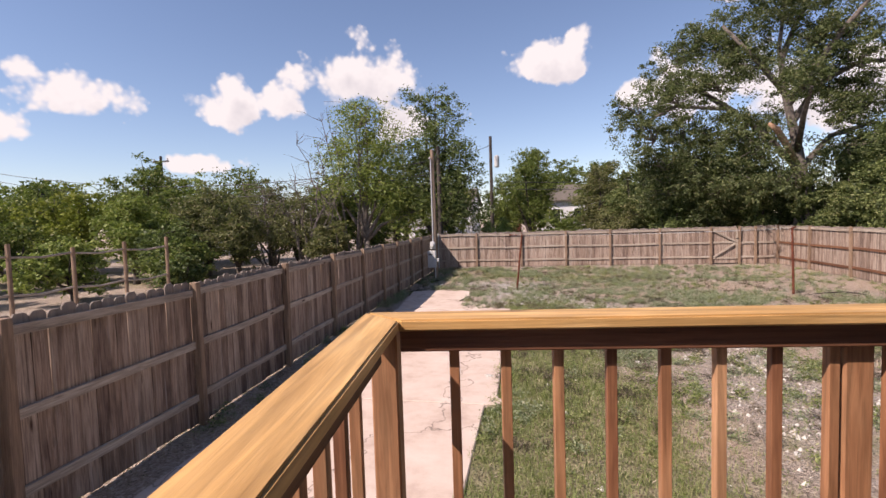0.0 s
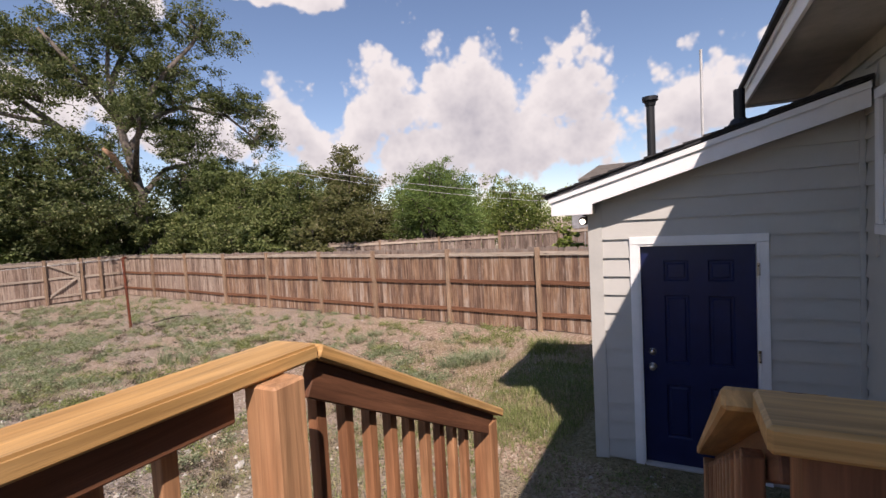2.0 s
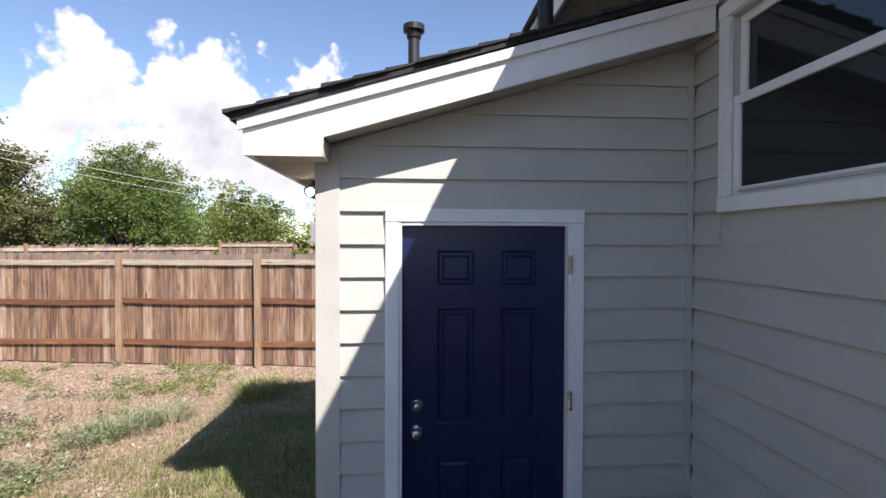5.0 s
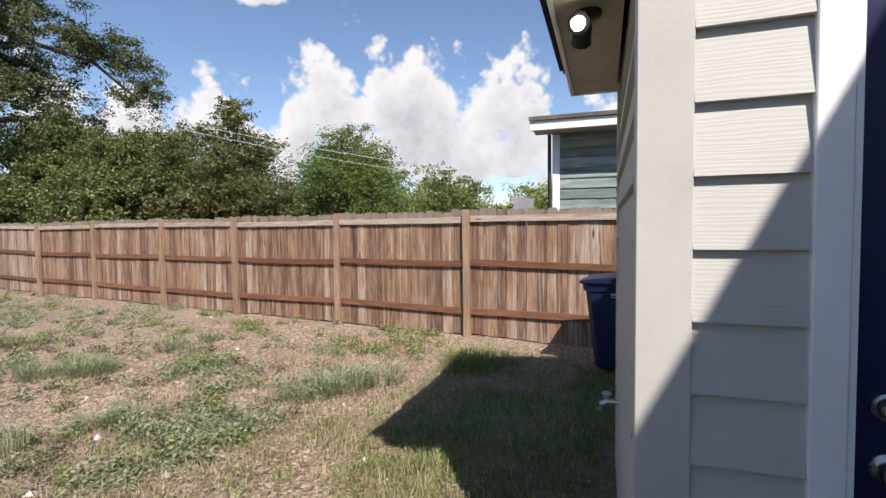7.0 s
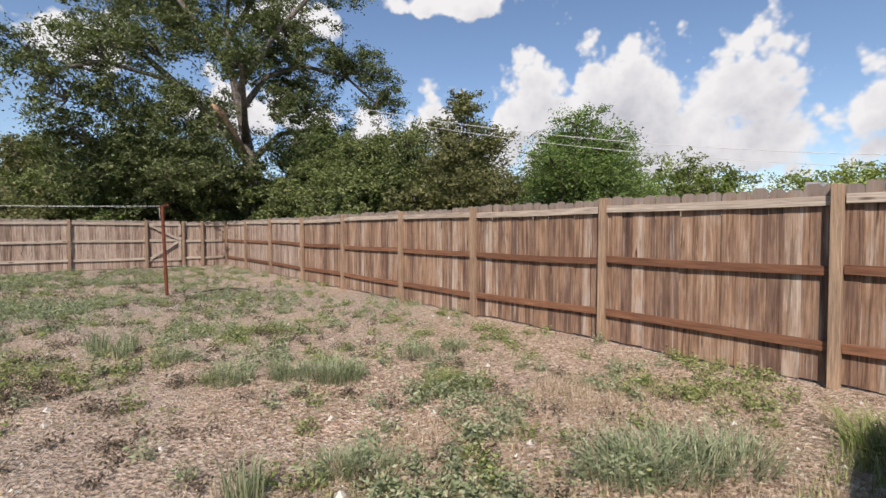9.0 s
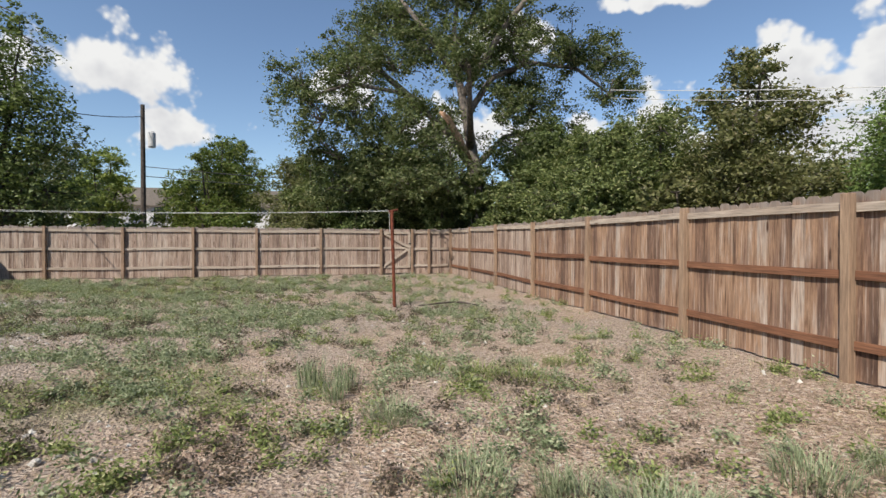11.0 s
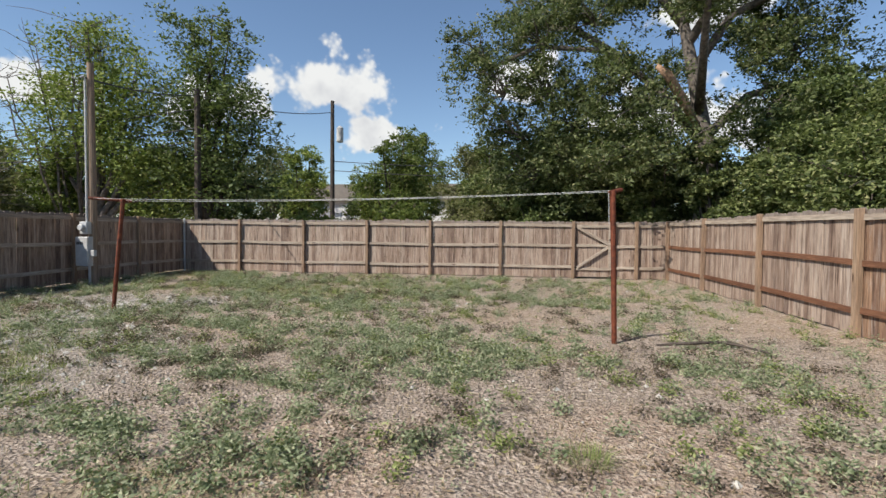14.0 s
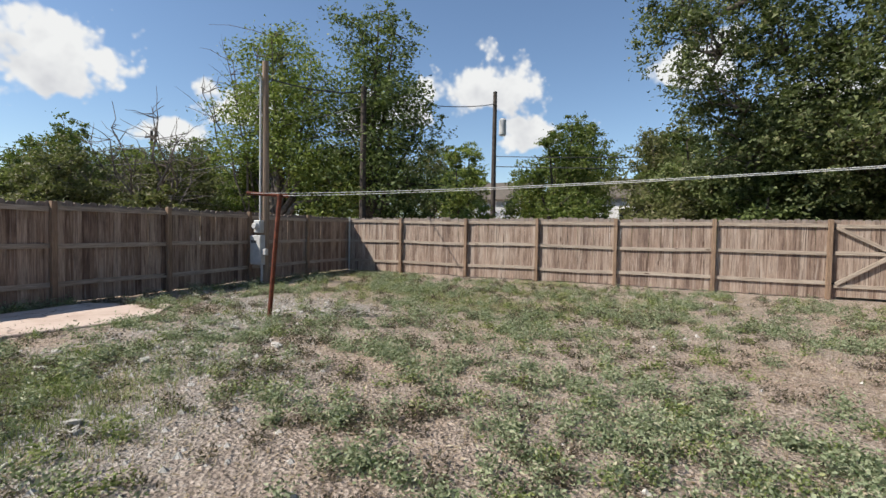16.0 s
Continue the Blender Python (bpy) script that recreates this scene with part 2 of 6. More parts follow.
m_siding = material("grey_painted_siding", build_siding, 0.62)
m_trim = plain("grey_trim_paint", (0.47, 0.465, 0.435), 0.6, vary=0.05, bump=0.0004)
m_white = plain("white_trim_paint", (0.80, 0.80, 0.80), 0.5, vary=0.04, bump=0.0006)
# undersides and frieze in one warm grey, darker than the white trim
m_soffit = plain("soffit_warm_grey", (0.44, 0.41, 0.36), 0.7, vary=0.12, bump=0.001)
m_door = plain("navy_door_paint", (0.010, 0.016, 0.068), 0.32, vary=0.12, bump=0.0003, spec=0.5)
m_nickel = plain("satin_nickel", (0.55, 0.52, 0.48), 0.28, 1.0, vary=0.1)
m_black = plain("black_metal", (0.018, 0.018, 0.02), 0.5, vary=0.2)
m_shingle = plain("dark_shingle", (0.035, 0.035, 0.038), 0.95, vary=0.4, scale=30.0, bump=0.003)
m_shingle_tan = plain("tan_shingle", (0.13, 0.11, 0.09), 0.95, vary=0.3, scale=8.0, bump=0.004)
m_rust = plain("rusty_pipe", (0.16, 0.045, 0.022), 0.7, 0.2, vary=0.4, scale=14.0, bump=0.001)
m_galv = plain("galvanised_grey", (0.47, 0.47, 0.46), 0.55, 0.0, vary=0.12)
m_bin = plain("blue_plastic", (0.006, 0.016, 0.058), 0.42, vary=0.15, bump=0.0004)
m_rubber = plain("black_rubber", (0.015, 0.015, 0.016), 0.8)
m_wire = plain("line_wire", (0.50, 0.50, 0.48), 0.6)
m_cable = plain("dark_cable", (0.05, 0.05, 0.055), 0.6)
m_bark = plain("grey_bark", (0.145, 0.122, 0.105), 0.95, vary=0.4, scale=9.0, bump=0.02, fine=14.0)
m_bark_dark = plain("dark_bark", (0.075, 0.06, 0.05), 0.95, vary=0.4, scale=9.0, bump=0.02, fine=14.0)
m_scar = plain("torn_heartwood", (0.38, 0.235, 0.15), 0.9, vary=0.3, scale=12.0, bump=0.01)
m_stone = plain("pale_limestone", (0.52, 0.49, 0.44), 0.9, vary=0.25, scale=9.0, bump=0.004)
m_housewhite = plain("white_house_paint", (0.66, 0.66, 0.66), 0.7, vary=0.08)
m_shed = plain("red_shed_paint", (0.13, 0.035, 0.028), 0.8, vary=0.2)
m_block = plain("grey_block", (0.33, 0.33, 0.34), 0.9, vary=0.2, bump=0.003)
m_letter = plain("pale_print", (0.55, 0.58, 0.62), 0.6, vary=0.02)

LEAF_MID = leafy("leaf_mid", (0.035, 0.058, 0.012), (0.18, 0.225, 0.05), (0.26, 0.25, 0.09))
LEAF_OAK = leafy("leaf_oak", (0.030, 0.048, 0.014), (0.24, 0.28, 0.10), (0.34, 0.33, 0.16))
LEAF_DARK = leafy("leaf_dark", (0.024, 0.040, 0.013), (0.19, 0.235, 0.08))
# LEAF_OAK darkened: the crown's shade seen from below is put into its colour
LEAF_CANOPY = leafy("leaf_oak_shaded", (0.024, 0.038, 0.013), (0.17, 0.20, 0.08), (0.28, 0.27, 0.14))
LEAF_LIGHT = leafy("leaf_light", (0.085, 0.125, 0.026), (0.30, 0.36, 0.085), (0.38, 0.37, 0.13))
LEAF_YELLOW = leafy("leaf_yellowish", (0.10, 0.13, 0.02), (0.28, 0.30, 0.05))
LEAF_OLIVE = leafy("leaf_olive", (0.075, 0.080, 0.03), (0.19, 0.19, 0.075), (0.27, 0.23, 0.13))
LEAF_FEATHER = leafy("leaf_feathery", (0.065, 0.11, 0.028), (0.20, 0.285, 0.08))
GRASS_BLUE = leafy("grass_bluish", (0.10, 0.14, 0.062), (0.41, 0.45, 0.28), (0.52, 0.48, 0.33))
GRASS_GREEN = leafy("grass_green", (0.075, 0.115, 0.026), (0.34, 0.38, 0.14), (0.50, 0.46, 0.27))
LITTER = leafy("dark_litter", (0.045, 0.033, 0.026), (0.17, 0.125, 0.095), (0.30, 0.24, 0.19))
STRAW = leafy("dry_straw", (0.24, 0.17, 0.105), (0.58, 0.46, 0.31), (0.68, 0.58, 0.44))


def build_glass(node, tree, bsdf):
    bsdf.inputs["Base Color"].default_value = (0.012, 0.015, 0.017, 1)
    bsdf.inputs["Roughness"].default_value = 0.04


m_pane = material("dark_window_glass", build_glass, 0.04, spec=0.6)


def build_bulb(node, tree, bsdf):
    bsdf.inputs["Emission Color"].default_value = (1.0, 0.92, 0.78, 1)
    bsdf.inputs["Emission Strength"].default_value = 6.0


m_bulb = material("lit_bulb", build_bulb)


def build_ground(node, tree, bsdf):
    place = node("ShaderNodeTexCoord").outputs["Object"]
    cover = node("ShaderNodeAttribute", attribute_name="cover").outputs["Fac"]
    mulch = node("ShaderNodeAttribute", attribute_name="mulch").outputs["Fac"]
    gravel = node("ShaderNodeAttribute", attribute_name="gravel").outputs["Fac"]
    broad = node("ShaderNodeTexNoise", {"Vector": place, "Scale": 1.1, "Detail": 8.0, "Roughness": 0.72}).outputs[0]
    fine = node("ShaderNodeTexNoise", {"Vector": place, "Scale": 26.0, "Detail": 6.0, "Roughness": 0.75}).outputs[0]
    chips = node("ShaderNodeTexVoronoi", {"Vector": place, "Scale": 34.0, "Randomness": 1.0}, feature="F1")
    soil = ramped(node, fine, (0.32, (0.11, 0.083, 0.066)), (0.48, (0.35, 0.28, 0.225)), (0.66, (0.64, 0.54, 0.455)))
    chip = ramped(node, node("ShaderNodeSeparateColor", {0: chips.outputs["Color"]}).outputs[0], (0.0, (0.22, 0.135, 0.09)), (0.6, (0.53, 0.38, 0.28)), (1.0, (0.72, 0.60, 0.48)))
    grit = ramped(node, node("ShaderNodeSeparateColor", {0: chips.outputs["Color"]}).outputs[1], (0.0, (0.20, 0.18, 0.16)), (0.7, (0.36, 0.335, 0.30)), (1.0, (0.60, 0.57, 0.52)))
    colour = mixed(node, node("ShaderNodeMath", {0: mulch, 1: 0.85}, operation="MULTIPLY").outputs[0], soil, chip)
    colour = mixed(node, node("ShaderNodeMath", {0: gravel, 1: 0.9}, operation="MULTIPLY").outputs[0], colour, grit)
    turf = ramped(node, fine, (0.25, (0.075, 0.085, 0.030)), (0.5, (0.19, 0.185, 0.080)), (0.8, (0.36, 0.32, 0.19)))
    much = node("ShaderNodeMath", {0: cover, 1: broad}, operation="ADD").outputs[0]
    much = node("ShaderNodeMath", {0: much, 1: fine}, operation="ADD").outputs[0]
    much = node("ShaderNodeMapRange", {0: much, 1: 1.5, 2: 1.95, 4: 0.75}).outputs[0]
    colour = mixed(node, much, colour, turf)
    tree.links.new(colour, bsdf.inputs["Base Color"])
    high = node("ShaderNodeMath", {0: fine, 1: chips.outputs["Distance"]}, operation="ADD").outputs[0]
    relief(node, tree, bsdf, high, 0.035, 1.0)


m_ground = material("dry_yard_ground", build_ground, 0.97, spec=0.1)


def build_concrete(node, tree, bsdf):
    place = node("ShaderNodeTexCoord").outputs["Object"]
    blot = node("ShaderNodeTexNoise", {"Vector": place, "Scale": 1.6, "Detail": 8.0, "Roughness": 0.7}).outputs[0]
    grit = node("ShaderNodeTexNoise", {"Vector": place, "Scale": 120.0, "Detail": 3.0}).outputs[0]
    colour = ramped(node, blot, (0.28, (0.38, 0.285, 0.23)), (0.5, (0.51, 0.405, 0.34)), (0.75, (0.58, 0.49, 0.425)))
    crack = node("ShaderNodeTexVoronoi", {"Vector": node("ShaderNodeVectorMath", {0: place, 1: node("ShaderNodeTexNoise", {"Vector": place, "Scale": 3.0, "Detail": 5.0}).outputs[1]}, operation="ADD").outputs[0], "Scale": 0.33}, feature="DISTANCE_TO_EDGE").outputs[0]
    colour = mixed(node, node("ShaderNodeMapRange", {0: crack, 1: 0.007, 2: 0.002, 4: 0.8}).outputs[0], colour, (0.15, 0.12, 0.10))
    tree.links.new(colour, bsdf.inputs["Base Color"])
    relief(node, tree, bsdf, grit, 0.001)


m_concrete = material("old_concrete", build_concrete, 0.9, spec=0.2)


# ---- building blocks ----
# the house and its deck stand turned by 7.46 degrees against the yard's fences; PLAN[0] lays their own plan into the yard's
HOUSE = Matrix.Translation((6.920, 1.880, 0)) @ Matrix.Rotation(radians(7.456), 4, "Z") @ Matrix.Translation((-6.48, -1.96, -0.11))
PLAN = [Matrix()]


def mesh_from(bm, name, mat, smooth=False):
    me = bpy.data.meshes.new(name)
    bm.normal_update()
    bm.to_mesh(me)
    bm.free()
    if mat:
        me.materials.append(mat)
    if smooth:
        for p in me.polygons:
            p.use_smooth = True
    return me


def thing(name, x=0, y=0, z=0, label="", category="", group="", kind=""):
    ob = new(name)
    ob.location = PLAN[0] @ Vector((x, y, z))
    return tagged(ob, label, category, group, kind)


def hang(name, mesh, parent=None, m=None, label=""):
    """A mesh object, at the world pose m, under parent (an Empty or a part that is not turned)."""
    ob = new(name, mesh)
    m = PLAN[0] @ (m or Matrix())
    if parent is not None:
        ob.parent = parent
        above = parent.matrix_basis.copy()
        if parent.parent:
            above = parent.parent.matrix_basis @ above
        m = above.inverted() @ m
    ob.matrix_basis = m
    return tagged(ob, label)


def part(name, bm, mat, parent, label="", smooth=False):
    return hang(name, mesh_from(bm, name, mat, smooth), parent, None, label)


def add_box(bm, x0, x1, y0, y1, z0, z1, bevel=0.0):
    made = bmesh.ops.create_cube(bm, size=1.0)
    bmesh.ops.transform(bm, matrix=Matrix.Translation(((x0 + x1) / 2, (y0 + y1) / 2, (z0 + z1) / 2)) @ Matrix.Diagonal((x1 - x0, y1 - y0, z1 - z0, 1)), verts=made["verts"])
    if bevel:
        edges = {e for v in made["verts"] for e in v.link_edges}
        bmesh.ops.bevel(bm, geom=list(edges), offset=bevel, segments=1, affect="EDGES")
    return bm


def box(x0, x1, y0, y1, z0, z1, bevel=0.0):
    return add_box(bmesh.new(), x0, x1, y0, y1, z0, z1, bevel)


def prism(points, axis, a, b):
    """A flat outline, in the other two axes in order, drawn out along an axis from a to b."""
    bm = bmesh.new()
    def at(p, d):
        q = list(p)
        q.insert(axis, d)
        return q
    low = [bm.verts.new(at(p, a)) for p in points]
    high = [bm.verts.new(at(p, b)) for p in points]
    bm.faces.new(low)
    bm.faces.new(high)
    for i in range(len(points)):
        j = (i + 1) % len(points)
        bm.faces.new((low[i], low[j], high[j], high[i]))
    bmesh.ops.recalc_face_normals(bm, faces=bm.faces)
    return bm


def add_tube(bm, points, radii, sides=8, close=True):
    """A round, tapered limb along points."""
    rings = []
    points = [Vector(p) for p in points]
    for i, p in enumerate(points):
        way = (points[min(i + 1, len(points) - 1)] - points[max(i - 1, 0)]).normalized()
        side = way.orthogonal().normalized() if abs(way.z) > 0.95 else way.cross(Vector((0, 0, 1))).normalized()
        up = side.cross(way)
        r = radii[i] if hasattr(radii, "__len__") else radii
        rings.append([bm.verts.new(p + (side * math.cos(2 * math.pi * k / sides) + up * math.sin(2 * math.pi * k / sides)) * r) for k in range(sides)])
    for a, b in zip(rings, rings[1:]):
        for k in range(sides):
            bm.faces.new((a[k], a[(k + 1) % sides], b[(k + 1) % sides], b[k]))
    if close:
        bm.faces.new(rings[0])
        bm.faces.new(rings[-1])
    return bm


def tube(points, radii, sides=8):
    bm = add_tube(bmesh.new(), points, radii, sides)
    bmesh.ops.recalc_face_normals(bm, faces=bm.faces)
    return bm


def quads(name, corners, mat):
    """One mesh of loose flat pieces; corners: (pieces, corners of each, 3)."""
    corners = np.asarray(corners, np.float32)
    n, sides = corners.shape[:2]
    me = bpy.data.meshes.new(name)
    me.vertices.add(n * sides)
    me.vertices.foreach_set("co", corners.reshape(-1))
    me.loops.add(n * sides)
    me.loops.foreach_set("vertex_index", np.arange(n * sides, dtype=np.int32))
    me.polygons.add(n)
    me.polygons.foreach_set("loop_start", np.arange(0, n * sides, sides, dtype=np.int32))
    me.update(calc_edges=True)
    me.materials.append(mat)
    return me


rng = np.random.default_rng(7)


def leaves(centres, size, flat=0.5, aspect=0.5, rand=None):
    """Pointed leaves, turned at random, at the given places."""
    rand = rand or rng
    n = len(centres)
    axis = rand.normal(size=(n, 3))
    axis[:, 2] *= flat
    axis /= np.linalg.norm(axis, axis=1, keepdims=True)
    side = np.cross(axis, rand.normal(size=(n, 3)) * 1.5 + np.array([0, 0, 1.0]))      # most faces look up
    side /= np.linalg.norm(side, axis=1, keepdims=True) + 1e-9
    s = size * rand.uniform(0.6, 1.35, (n, 1))
    up = np.cross(axis, side) * s * 0.12
    return np.stack([centres - axis * s * 0.5, centres + side * s * aspect * 0.5 + up, centres + axis * s * 0.5, centres - side * s * aspect * 0.5 + up], 1)


# ---- ground ----
def smooth(v, a, b):
    t = np.clip((v - a) / (b - a), 0, 1)
    return t * t * (3 - 2 * t)


def fbm(x, y, scale, seed, octaves=3):
    """Smooth lattice noise in 0..1 over arrays."""
    total, weight = 0, 0
    for o in range(octaves):
        table = np.random.default_rng(seed + o).random((256, 256))
        u, v = np.asarray(x) / scale * 2**o + 40, np.asarray(y) / scale * 2**o + 40
        i, j = np.floor(u).astype(int), np.floor(v).astype(int)
        fu, fv = u - i, v - j
        fu, fv = fu * fu * (3 - 2 * fu), fv * fv * (3 - 2 * fv)
        i, j, i1, j1 = i % 256, j % 256, (i + 1) % 256, (j + 1) % 256
        value = (table[i, j] * (1 - fu) + table[i1, j] * fu) * (1 - fv) + (table[i, j1] * (1 - fu) + table[i1, j1] * fu) * fv
        total, weight = total + value / 2**o, weight + 1 / 2**o
    return total / weight


def ground_z(x, y):
    x, y = np.asarray(x, float), np.asarray(y, float)
    rise = 0.07 * (1 - smooth(y, 1.5, 5.0)) * (1 - smooth(x, 8.0, 11.0)) * smooth(x, 0.3, 1.2)
    near = smooth(np.hypot(x - 4, y - 12), 60, 20)
    return rise + ((fbm(x, y, 1.4, 3) - 0.5) * 0.07 + (fbm(x, y, 0.42, 8, 2) - 0.5) * 0.05) * near - 0.01


def lush(x, y):
    """The greener, darker strip beside the lean-to."""
    return smooth(y, 4.3, 3.0) * smooth(x, 6.4, 7.6) * smooth(x, 11.6, 10.8) * (0.25 + 0.75 * smooth(fbm(x, y, 0.8, 131), 0.38, 0.6))


def grass_cover(x, y):
    """How green the ground is, 0 to 1."""
    x, y = np.asarray(x, float), np.asarray(y, float)
    patch = smooth(fbm(x, y, 2.6, 11), 0.42, 0.66) * 0.75 + smooth(fbm(x, y, 0.7, 15), 0.42, 0.7) * 0.35
    west = smooth(x, 3.4, 0.9) * smooth(y, 15.6, 13.2) * smooth(x, -1.0, 0.0) * 0.95
    back = smooth(y, 16.5, 19) * smooth(y, 23.8, 21) * smooth(x, 8, 4) * 0.4
    right = smooth(x, 8.5, 11.0)
    bare = smooth(np.hypot((x - 3) / 2.2, (y - 18) / 1.2), 1, 0.3) * 0.2
    shade = lush(x, y)
    return np.clip(patch * (1 - 0.8 * right) * 0.85 + west + back + shade - bare - 0.55 * gravel_cover(x, y), 0, 1)


def mulch_cover(x, y):
    x, y = np.asarray(x, float), np.asarray(y, float)
    return np.clip(smooth(x, 4.8, 8.6) * smooth(y, 13, 7) * (1 - lush(x, y)) * (0.6 + 0.5 * fbm(x, y, 1.0, 31)) + 0.5 * smooth(fbm(x, y, 1.7, 35), 0.5, 0.7), 0, 1)


def gravel_cover(x, y):
    x, y = np.asarray(x, float), np.asarray(y, float)
    band = smooth(np.abs((y - 13.2) * 0.75 + (x - 1.6) * 0.75), 2.6, 0.6) * smooth(x, -1.5, 0.3) * smooth(x, 4.2, 2.0)
    patch = smooth(np.hypot((x + 0.6) / 2.4, (y - 17.6) / 1.1), 1.1, 0.5)
    near = smooth(np.hypot((x - 4.6) / 1.9, (y - 6.4) / 3.6), 1.1, 0.4) * 0.5
    return np.clip((band + patch + near) * (0.35 + 0.9 * fbm(x, y, 0.9, 51)), 0, 1)


def build_ground_mesh():
    near_x, near_y = np.arange(-4.8, 12.6, 0.1), np.arange(-0.6, 25.6, 0.1)
    far = np.array([0.6, 1.5, 3, 6, 10, 18, 30, 60, 120, 300, 900, 2500])
    xs = np.concatenate([near_x[0] - far[::-1], near_x, near_x[-1] + far])
    ys = np.concatenate([near_y[0] - far[::-1], near_y, near_y[-1] + far])
    gx, gy = np.meshgrid(xs, ys, indexing="ij")
    gz = ground_z(gx, gy)
    nx, ny = gx.shape
    me = bpy.data.meshes.new("ground")
    idx = np.arange(nx * ny).reshape(nx, ny)
    faces = np.stack([idx[:-1, :-1], idx[1:, :-1], idx[1:, 1:], idx[:-1, 1:]], -1).reshape(-1, 4)
    me.vertices.add(nx * ny)
    me.vertices.foreach_set("co", np.stack([gx, gy, gz], -1).astype(np.float32).reshape(-1))
    me.loops.add(len(faces) * 4)
    me.loops.foreach_set("vertex_index", faces.astype(np.int32).reshape(-1))
    me.polygons.add(len(faces))
    me.polygons.foreach_set("loop_start", np.arange(0, len(faces) * 4, 4, dtype=np.int32))
    me.update(calc_edges=True)
    for name, value in (("cover", grass_cover(gx, gy)), ("mulch", mulch_cover(gx, gy)), ("gravel", gravel_cover(gx, gy))):
        layer = me.attributes.new(name, "FLOAT", "POINT")
        layer.data.foreach_set("value", value.astype(np.float32).reshape(-1))
    for p in me.polygons:
        p.use_smooth = True
    me.materials.append(m_ground)
    tagged(new("ground", me), "dry patchy backyard soil with thin weeds and straw", "ground", kind="structure")


build_ground_mesh()


def slab(name, outline, top, label):
    bm = prism(outline, 2, top - 0.12, top)
    bmesh.ops.bevel(bm, geom=[e for e in bm.edges if all(v.co.z > top - 0.01 for v in e.verts)], offset=0.012, segments=1, affect="EDGES")
    ob = new(name, mesh_from(bm, name, m_concrete))
    return tagged(ob, label, "pavement", kind="structure")


slab("pavement", [(-2.75, 0.6), (0.26, 0.6), (0.16, 5.72), (-2.85, 5.72)], 0.026, "pale cracked concrete slab beside the deck")
slab("pavement", [(-2.85, 5.74), (0.30, 5.74), (0.42, 5.86), (0.30, 6.05), (0.10, 12.55), (-0.9, 12.6), (-1.5, 12.45), (-3.1, 12.4)], 0.03, "pale cracked concrete slab beside weeds")
slab("pavement", [(-3.1, 12.46), (-1.5, 12.52), (-0.9, 12.66), (-0.35, 12.62), (-0.75, 13.3), (-1.55, 13.8), (-1.35, 14.9), (-1.5, 15.7), (-2.2, 16.4), (-3.5, 15.7)], 0.028, "pinkish broken concrete slab among gravel")


# ---- house ----
PLAN[0] = HOUSE
WALL_X, WALL_Y, NORTH_Y, EAST_X = 6.48, -0.11, 1.96, 8.45     # lean-to west face, main wall face, lean-to north face, lean-to east face
SLOPE = 0.29


def under_roof(y):
    return 2.64 + (NORTH_Y - y) * SLOPE


EXPOSED = 0.1755
LEVELS = [0.201 + EXPOSED * k for k in range(0, 21)]


def lap_board(parent, axis, face, sign, spans, z0, z1):
    """One lapped board on a wall whose outer face lies at `face`; spans: start and end at its foot and at its head."""
    (a0, b0), (a1, b1) = spans
    bm = bmesh.new()
    out0, out1, back = face + sign * 0.021, face - sign * 0.001, face - sign * 0.0035
    def at(u, d, z):
        return (d, u, z) if axis == 0 else (u, d, z)
    foot = [bm.verts.new(at(a0, back, z0)), bm.verts.new(at(b0, back, z0)), bm.verts.new(at(b0, out0, z0)), bm.verts.new(at(a0, out0, z0))]
    head = [bm.verts.new(at(a1, back, z1)), bm.verts.new(at(b1, back, z1)), bm.verts.new(at(b1, out1, z1)), bm.verts.new(at(a1, out1, z1))]
    bm.faces.new(foot)
    bm.faces.new(head)
    for i in range(4):
        bm.faces.new((foot[i], foot[(i + 1) % 4], head[(i + 1) % 4], head[i]))
    bmesh.ops.recalc_face_normals(bm, faces=bm.faces)
    part("siding_board", bm, m_siding, parent)


DOOR_Y0, DOOR_Y1, DOOR_Z0, DOOR_Z1 = 0.602, 1.534, 0.175, 2.246
TRIM = 0.076

# lean-to west wall, with the door's opening
wall_west = thing("wall_west", WALL_X, 1, 0, "grey lapped siding wall of the lean-to around a navy door", "wall", kind="structure")
for y0, y1, z0 in ((WALL_Y, DOOR_Y0 - 0.02, -0.1), (DOOR_Y1 + 0.02, NORTH_Y - 0.01, -0.1), (DOOR_Y0 - 0.02, DOOR_Y1 + 0.02, DOOR_Z1 + 0.02)):
    part("wall_core", prism([(y0, z0), (y1, z0), (y1, under_roof(y1) + 0.02), (y0, under_roof(y0) + 0.02)], 0, WALL_X + 0.004, WALL_X + 0.12), m_siding, wall_west)
part("door_sill", box(WALL_X + 0.004, WALL_X + 0.12, DOOR_Y0 - 0.02, DOOR_Y1 + 0.02, -0.1, DOOR_Z0 - 0.01), m_siding, wall_west)
CORNER0, CORNER1 = NORTH_Y - 0.11, NORTH_Y + 0.018
for k, z0 in enumerate(LEVELS):
    z1 = z0 + EXPOSED + 0.012
    if z0 > 3.1:
        break
    hi = [min(CORNER0, NORTH_Y - (z - 2.64) / SLOPE) for z in (z0, z1)]
    lo = WALL_Y + 0.05
    if hi[1] <= lo + 0.05:
        continue
    if DOOR_Z1 + TRIM > z0 + 0.02:
        lap_board(wall_west, 0, WALL_X, -1, ((DOOR_Y1 + TRIM, hi[0]), (DOOR_Y1 + TRIM, hi[1])), z0, z1)
